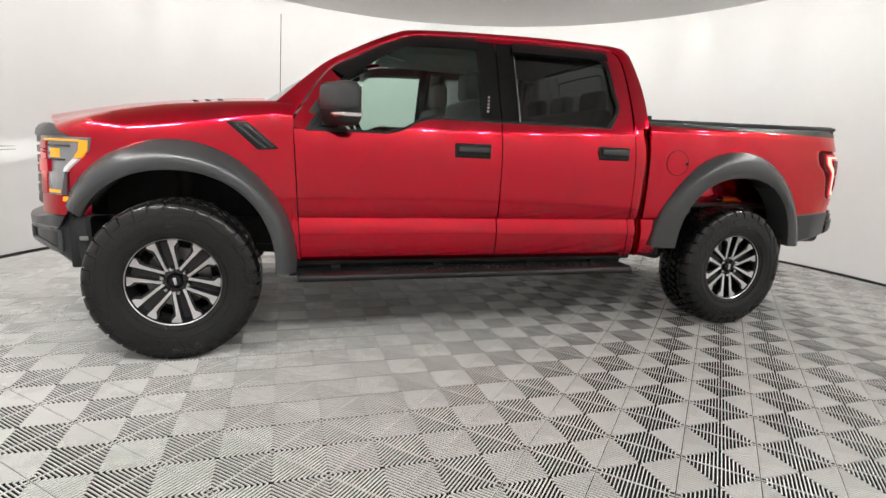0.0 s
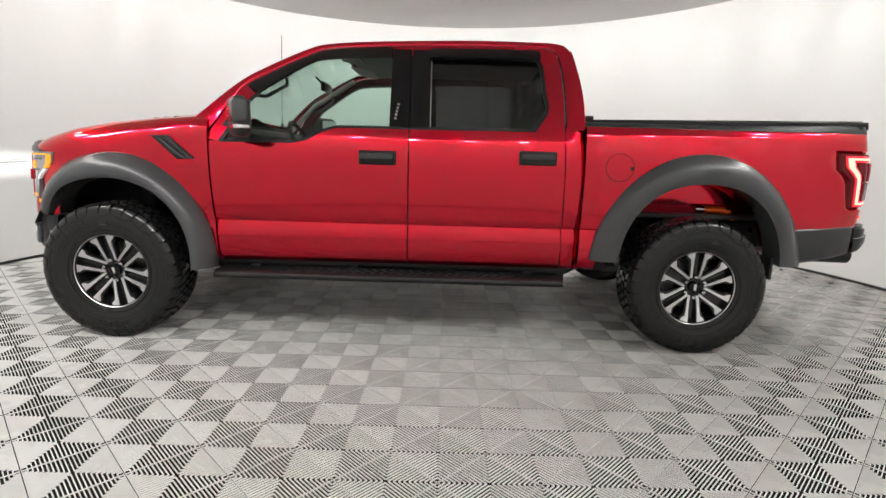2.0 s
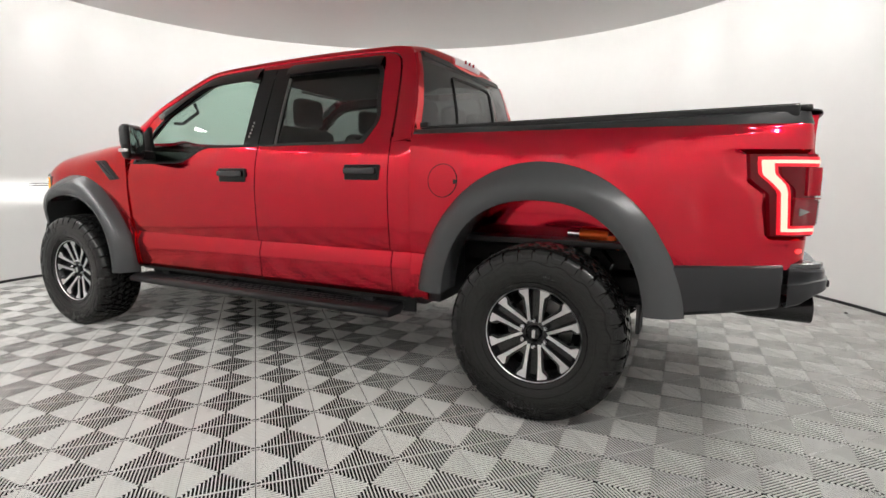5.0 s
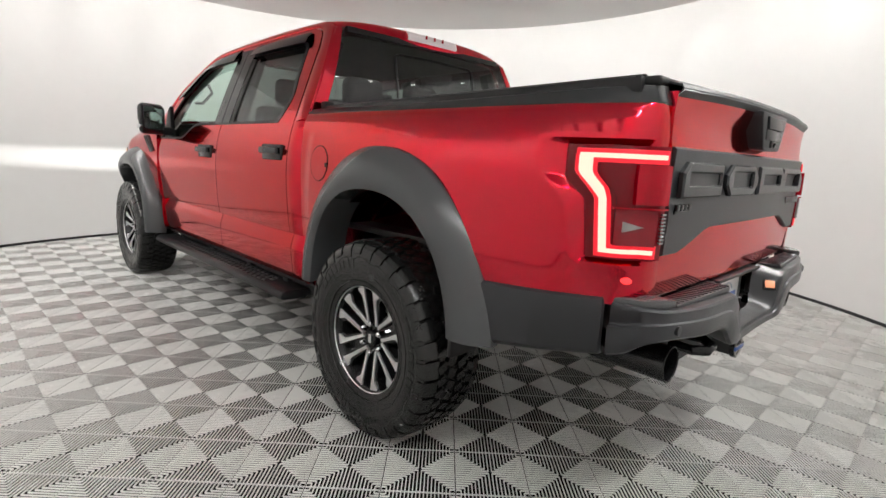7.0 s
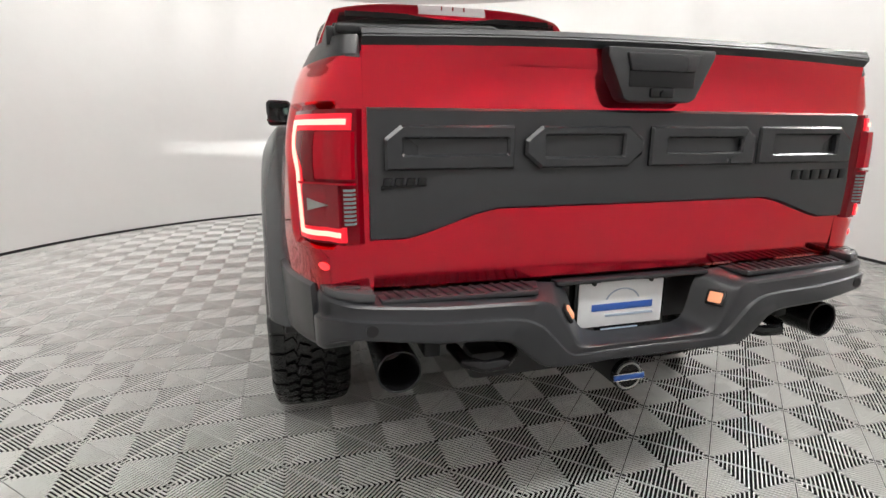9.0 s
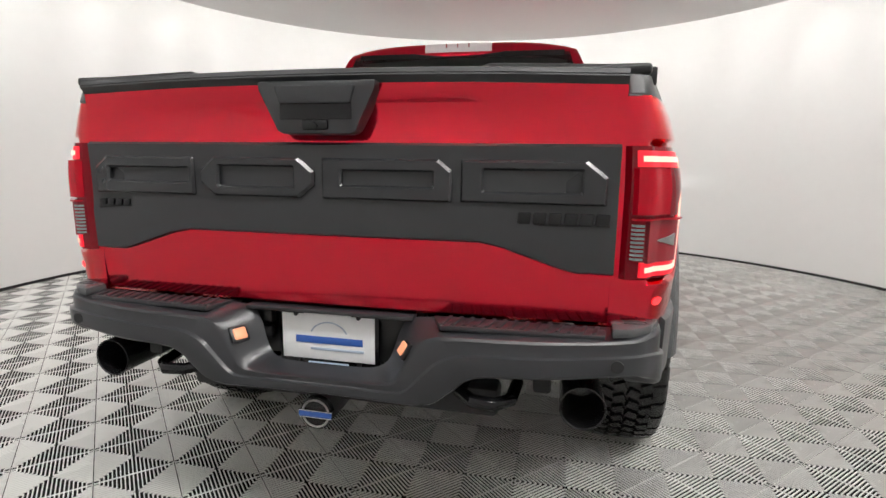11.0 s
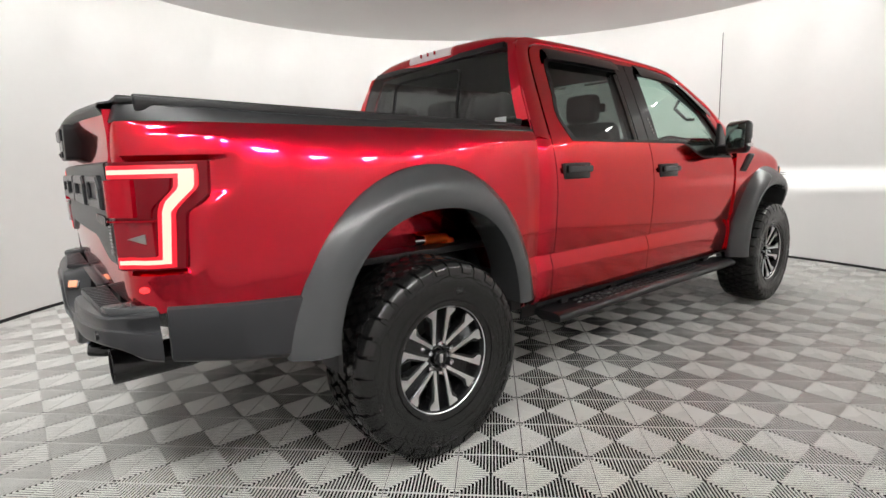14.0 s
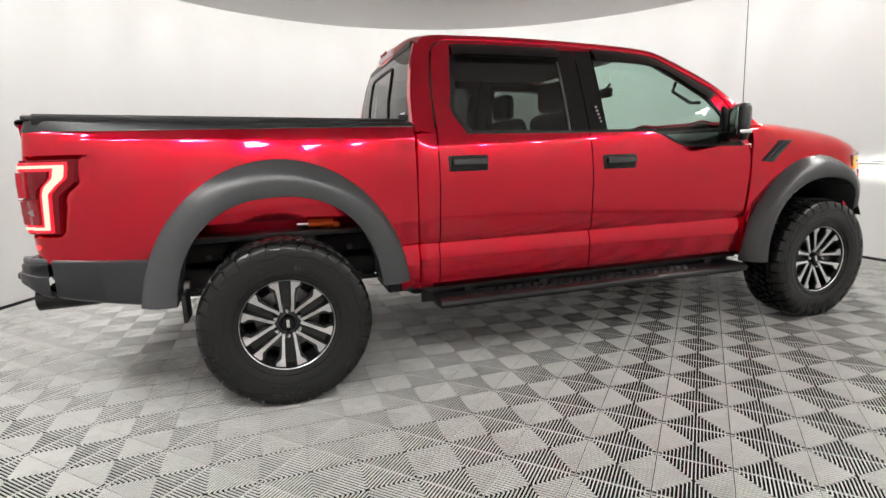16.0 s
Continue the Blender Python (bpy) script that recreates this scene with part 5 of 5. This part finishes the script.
# ---- wheels ----
def build_wheel():
    # sidewall and carcass
    prof_ = [(-0.115, 0.228), (-0.140, 0.240), (-0.154, 0.285), (-0.160, 0.335), (-0.158, 0.380), (-0.149, 0.410), (-0.10, 0.423), (0.0, 0.424), (0.10, 0.423), (0.149, 0.410), (0.158, 0.380), (0.160, 0.335), (0.154, 0.285), (0.140, 0.240), (0.115, 0.228)]
    ty = lathe(prof_, 72)
    rings = [tube([(r * math.cos(a), 0.1585 - abs(r - 0.33) * 0.10, r * math.sin(a)) for a in np.linspace(0, 2 * math.pi, 61)], 0.0022, 5, False) for r in (0.262, 0.305)]
    rings.append(tube([((0.363 + 0.006 * math.copysign(abs(math.sin(17 * a)) ** 0.4, math.sin(17 * a))) * math.cos(a), 0.1582, (0.363 + 0.006 * math.copysign(abs(math.sin(17 * a)) ** 0.4, math.sin(17 * a))) * math.sin(a)) for a in np.linspace(0, 2 * math.pi, 273)], 0.003, 5, False))
    blocks = []
    N = 50
    for k in range(N):
        a = 2 * math.pi * k / N
        for row, (y, ln, wd, ang, rr) in enumerate(((0.078, 0.036, 0.046, 24, 0.427), (0.026, 0.036, 0.046, -22, 0.429), (-0.026, 0.036, 0.046, 22, 0.429), (-0.078, 0.036, 0.046, -24, 0.427))):
            aa = a + (row % 2) * math.pi / N
            bm_ = Matrix.Rotation(-aa, 4, "Y") @ Matrix.Translation((rr, y, 0)) @ Matrix.Rotation(radians(ang), 4, "X")
            v_, f_ = rbox((0, 0, 0), (0.016, wd, ln), 0.0, 1)
            blocks.append(([tuple(bm_ @ Vector((q[0], q[1] * (1 - 0.10 * (q[0] > 0)), q[2] * (1 - 0.10 * (q[0] > 0))))) for q in v_], f_))
    # broad shoulder blocks that wrap down on to the sidewall, long and short by turns
    NS = 34
    for k in range(NS):
        for s__ in (1, -1):
            aa = 2 * math.pi * (k + (0.5 if s__ < 0 else 0)) / NS
            low, half = (0.366, 0.0345) if k % 2 else (0.380, 0.0315)
            prof2 = [(0.098, 0.432), (0.136, 0.4255), (0.149, 0.414), (0.157, 0.398), (0.1615, low + 0.006), (0.1605, low), (0.120, low), (0.098, 0.410)]
            bm = bmesh.new()
            ends = []
            for e in (-1, 1):
                ends.append([bm.verts.new((r, y * s__, e * half * (1.0 if r > 0.41 else 0.86 if i_ % 2 else 0.94) * r / 0.43 + 0.004 * (y > 0.14))) for i_, (y, r) in enumerate(prof2)])
            bm.faces.new(ends[0])
            bm.faces.new(ends[1][::-1])
            for i_ in range(len(prof2)):
                j_ = (i_ + 1) % len(prof2)
                bm.faces.new((ends[0][i_], ends[1][i_], ends[1][j_], ends[0][j_]))
            bmesh.ops.recalc_face_normals(bm, faces=bm.faces)
            bmesh.ops.transform(bm, matrix=Matrix.Rotation(-aa, 4, "Y"), verts=bm.verts)
            blocks.append(from_bm(bm))
    # raised sidewall lettering, too worn to read: plain bars
    for start in (0.55, 2.6, 4.7):
        for q in range(9):
            a = start + 0.105 * q
            bm_ = Matrix.Rotation(-a, 4, "Y") @ Matrix.Translation((0.340, 0.1600, 0))
            v_, f_ = rbox((0, 0, 0), (0.030, 0.003, 0.022 if q % 3 else 0.012), 0.0, 1)
            rings.append(([tuple(bm_ @ Vector(p_)) for p_ in v_], f_))
    tyre = ty
    tread = join(*blocks)
    # rim
    barrel = lathe([(0.128, 0.236), (0.130, 0.233), (0.126, 0.230), (0.105, 0.222), (0.04, 0.205), (-0.10, 0.205), (-0.12, 0.225)], 64)
    lip_ = lathe([(0.120, 0.2385), (0.131, 0.2380), (0.134, 0.2355), (0.131, 0.2325), (0.118, 0.2310)], 72)
    black, silver = [], []
    for k in range(6):
        a = math.pi / 2 + k * math.pi / 3
        m_ = Matrix.Rotation(-a, 4, "Y")
        def face(pts, d0, d1, r=0.0025):
            """A spoke face drawn in (radius, sideways); the face sinks towards the hub."""
            bm = bmesh.new()
            lo = [bm.verts.new((p[0], 0.060, p[1])) for p in pts]
            hi = [bm.verts.new((p[0], d0 + (d1 - d0) * (p[0] - 0.06) / 0.16, p[1])) for p in pts]
            n_ = len(pts)
            bm.faces.new(hi)
            for i in range(n_):
                bm.faces.new((lo[i], lo[(i + 1) % n_], hi[(i + 1) % n_], hi[i]))
            bmesh.ops.recalc_face_normals(bm, faces=bm.faces)
            bmesh.ops.transform(bm, matrix=m_, verts=bm.verts)
            return from_bm(bm)
        for s__ in (1, -1):
            pts = [(0.058, 0.019), (0.10, 0.024), (0.150, 0.027), (0.190, 0.029), (0.231, 0.030), (0.224, 0.080), (0.202, 0.073), (0.184, 0.049), (0.150, 0.043), (0.10, 0.038), (0.060, 0.034)]
            silver.append(face([(p[0], p[1] * s__) for p in pts], 0.092, 0.118))
            pts = [(0.06, 0.017), (0.229, 0.025), (0.222, 0.088), (0.190, 0.078), (0.170, 0.058), (0.10, 0.047), (0.06, 0.037)]
            black.append(face([(p[0], p[1] * s__) for p in pts], 0.086, 0.112))
        pts = [(0.05, -0.020), (0.222, -0.027), (0.222, 0.027), (0.05, 0.020)]
        black.append(face(pts, 0.074, 0.080))
    hubd = lathe([(0.02, 0.105), (0.070, 0.080), (0.080, 0.064), (0.082, 0.044), (0.070, 0.040)], 40)
    cap = lathe([(0.070, 0.036), (0.096, 0.034), (0.101, 0.029), (0.102, 0.001)], 32)
    bar_ = rbox((0, 0.104, 0), (0.016, 0.006, 0.040), 0.002)
    nuts = [tube([(0.066 * math.cos(a), 0.080, 0.066 * math.sin(a)), (0.066 * math.cos(a), 0.106, 0.066 * math.sin(a)), (0.066 * math.cos(a), 0.112, 0.066 * math.sin(a))], [0.0125, 0.0125, 0.007], 6) for a in [math.pi / 2 + math.pi / 3 * q for q in range(6)]]
    disc = join(lathe([(0.0, 0.02), (0.0, 0.165), (-0.025, 0.165), (-0.025, 0.02)], 48))
    back = lathe([(-0.05, 0.02), (-0.05, 0.21)], 40)
    return tyre, tread, barrel, lip_, black, silver, hubd, cap, bar_, nuts, disc, back, rings


parts_ = build_wheel()
first = None
for k, (x, y, turn) in enumerate(((-WB, -0.945, 14), (WB, -0.945, 0), (-WB, 0.945, 24), (WB, 0.945, 0))):
    w = new("wheel")
    w.parent = truck
    rot = Matrix.Rotation(math.pi if y < 0 else 0, 4, "Z")
    w.matrix_basis = Matrix.Translation((x, y, 0.430)) @ rot @ Matrix.Rotation(radians(turn), 4, "Y")
    if first is None:
        first = []
        specs = [("tyre", parts_[0], RUBBER, "black all-terrain tyre"), ("tread", parts_[1], RUBBER, "chunky tread blocks"), ("rim_barrel", parts_[2], PAINTBLACK, ""), ("rim_lip", parts_[3], ALLOY, "bright machined rim lip"), ("hub", parts_[6], PAINTBLACK, ""), ("centre_cap", parts_[7], GLOSSBLACK, ""), ("cap_bar", parts_[8], ALLOY, ""), ("brake_disc", parts_[10], STEEL, ""), ("dust_shield", parts_[11], DARK, "")] + [("wheel_nut", n_, CHROME, "") for n_ in parts_[9]] + [("spoke_pocket", n_, PAINTBLACK, "") for n_ in parts_[4]] + [("spoke_face", n_, ALLOY, "machined silver spoke face") for n_ in parts_[5]] + [("sidewall_ring", n_, RUBBER, "") for n_ in parts_[12][:3]] + [("sidewall_bar", n_, RUBBER, "") for n_ in parts_[12][3:]]
        for nm, md, mt, lb in specs:
            first.append(part(nm, md, mt, w, lb))
    else:
        for ob in first:
            c = new(ob.name.split(".")[0], ob.data)
            c.parent = w
            if "label" in ob:
                c["label"] = ob["label"]

# headlamp beams: a spot ahead of each lens, two added plates keep it flat
for s_ in (1, -1):
    ld = bpy.data.lights.new("headlamp_beam", "SPOT")
    ld.energy, ld.color, ld.spot_size, ld.spot_blend, ld.shadow_soft_size = BEAM, (1.0, 0.98, 0.95), radians(150), 0.4, 0.004
    lo = new("headlamp_beam", ld)
    lo.matrix_world = look((-2.72, 0.70 * s_, 1.09), (-4.0, 0.80 * s_, 0.96))
    lo.parent = truck
    for dz in (0.009, -0.009):
        part("beam_mask_plate", rbox((-2.765, 0.70 * s_, 1.087 + dz), (0.10, 0.30, 0.002), 0.0, 1, Matrix.Rotation(radians(-5), 4, "Y")), DARK, truck)

# ---- litter on the floor by the wall ----
def lump(size, seed):
    rnd_ = random.Random(seed)
    bm = bmesh.new()
    bmesh.ops.create_icosphere(bm, subdivisions=2, radius=1)
    for v in bm.verts:
        v.co = Vector((v.co.x * size[0], v.co.y * size[1], (v.co.z + 0.9) * size[2])) * rnd_.uniform(0.75, 1.15)
    return from_bm(bm)


for k, (x, y, s0) in enumerate(((4.100, 1.529, 0.016), (4.164, 1.198, 0.012), (4.246, 0.950, 0.016), (3.815, 2.096, 0.013))):
    c = part("floor_crumb", lump((s0 * 1.3, s0, s0 * 0.6), 11 + k), DARK)
    c.location = (x, y, 0.0)
    tagged(c, "small dark crumb of dirt on the tiles by the wall", "dirt crumb", "crumbs by the wall")
sc = part("paper_scrap", shell([[(0.022 * u, 0.015 * v, 0.004 + 0.007 * abs(u) + 0.003 * v * u) for v in (-1, 0, 1)] for u in (-1, -0.3, 0.2, 1)], (0, 0, -0.0012)), PLATE)
sc.location, sc.rotation_euler = (3.645, 2.29, 0.0), (0, 0, 0.6)
tagged(sc, "small folded scrap of white paper on the tiles", "paper scrap")

# ---- floor: slab and ribbed tiles ----
floor = part("floor", (lambda r: (r, [tuple(range(160))]))(ring_rows(WALL_R + 0.1, [-RIB_H - 0.001])[0]), SLABMAT)
tagged(floor, "light grey ribbed plastic floor tiles over a subfloor coloured dark for shade", "floor", kind="structure")
tv, tf = tile_mesh()
turn_m = Matrix.Rotation(GRID_T + math.pi / 4, 4, "Z")
tv = [tuple(turn_m @ Vector(v)) for v in tv]
tile_me = bpy.data.meshes.new("floor_tile")
tile_me.from_pydata(tv, [], tf)
tile_me.materials.append(TILEMAT)
places = tile_places()
near = [p for p in places if p[0] > -1.4 and 1.25 < abs(p[1]) and math.hypot(p[0] - ROOM[0], p[1]) < 3.95 or p[0] > 2.9 and math.hypot(p[0] - ROOM[0], p[1]) < 3.95][:300]
chosen = set(near)
for p in near:
    ob = new("floor_tile", tile_me)
    ob.parent = floor
    ob.location = (p[0], p[1], 0)
rest = [p for p in places if p not in chosen]
va, n = np.array(tv), len(tv)
allv = np.concatenate([va + np.array((p[0], p[1], 0)) for p in rest])
allf = [tuple(i + n * k for i in f) for k in range(len(rest)) for f in tf]
me = bpy.data.meshes.new("floor_tile_field")
me.from_pydata(allv.tolist(), [], allf)
me.materials.append(TILEMAT)
ob = new("floor_tile_field", me)
ob.parent = floor
tagged(ob, "light grey ribbed floor tiles", kind="stuff")
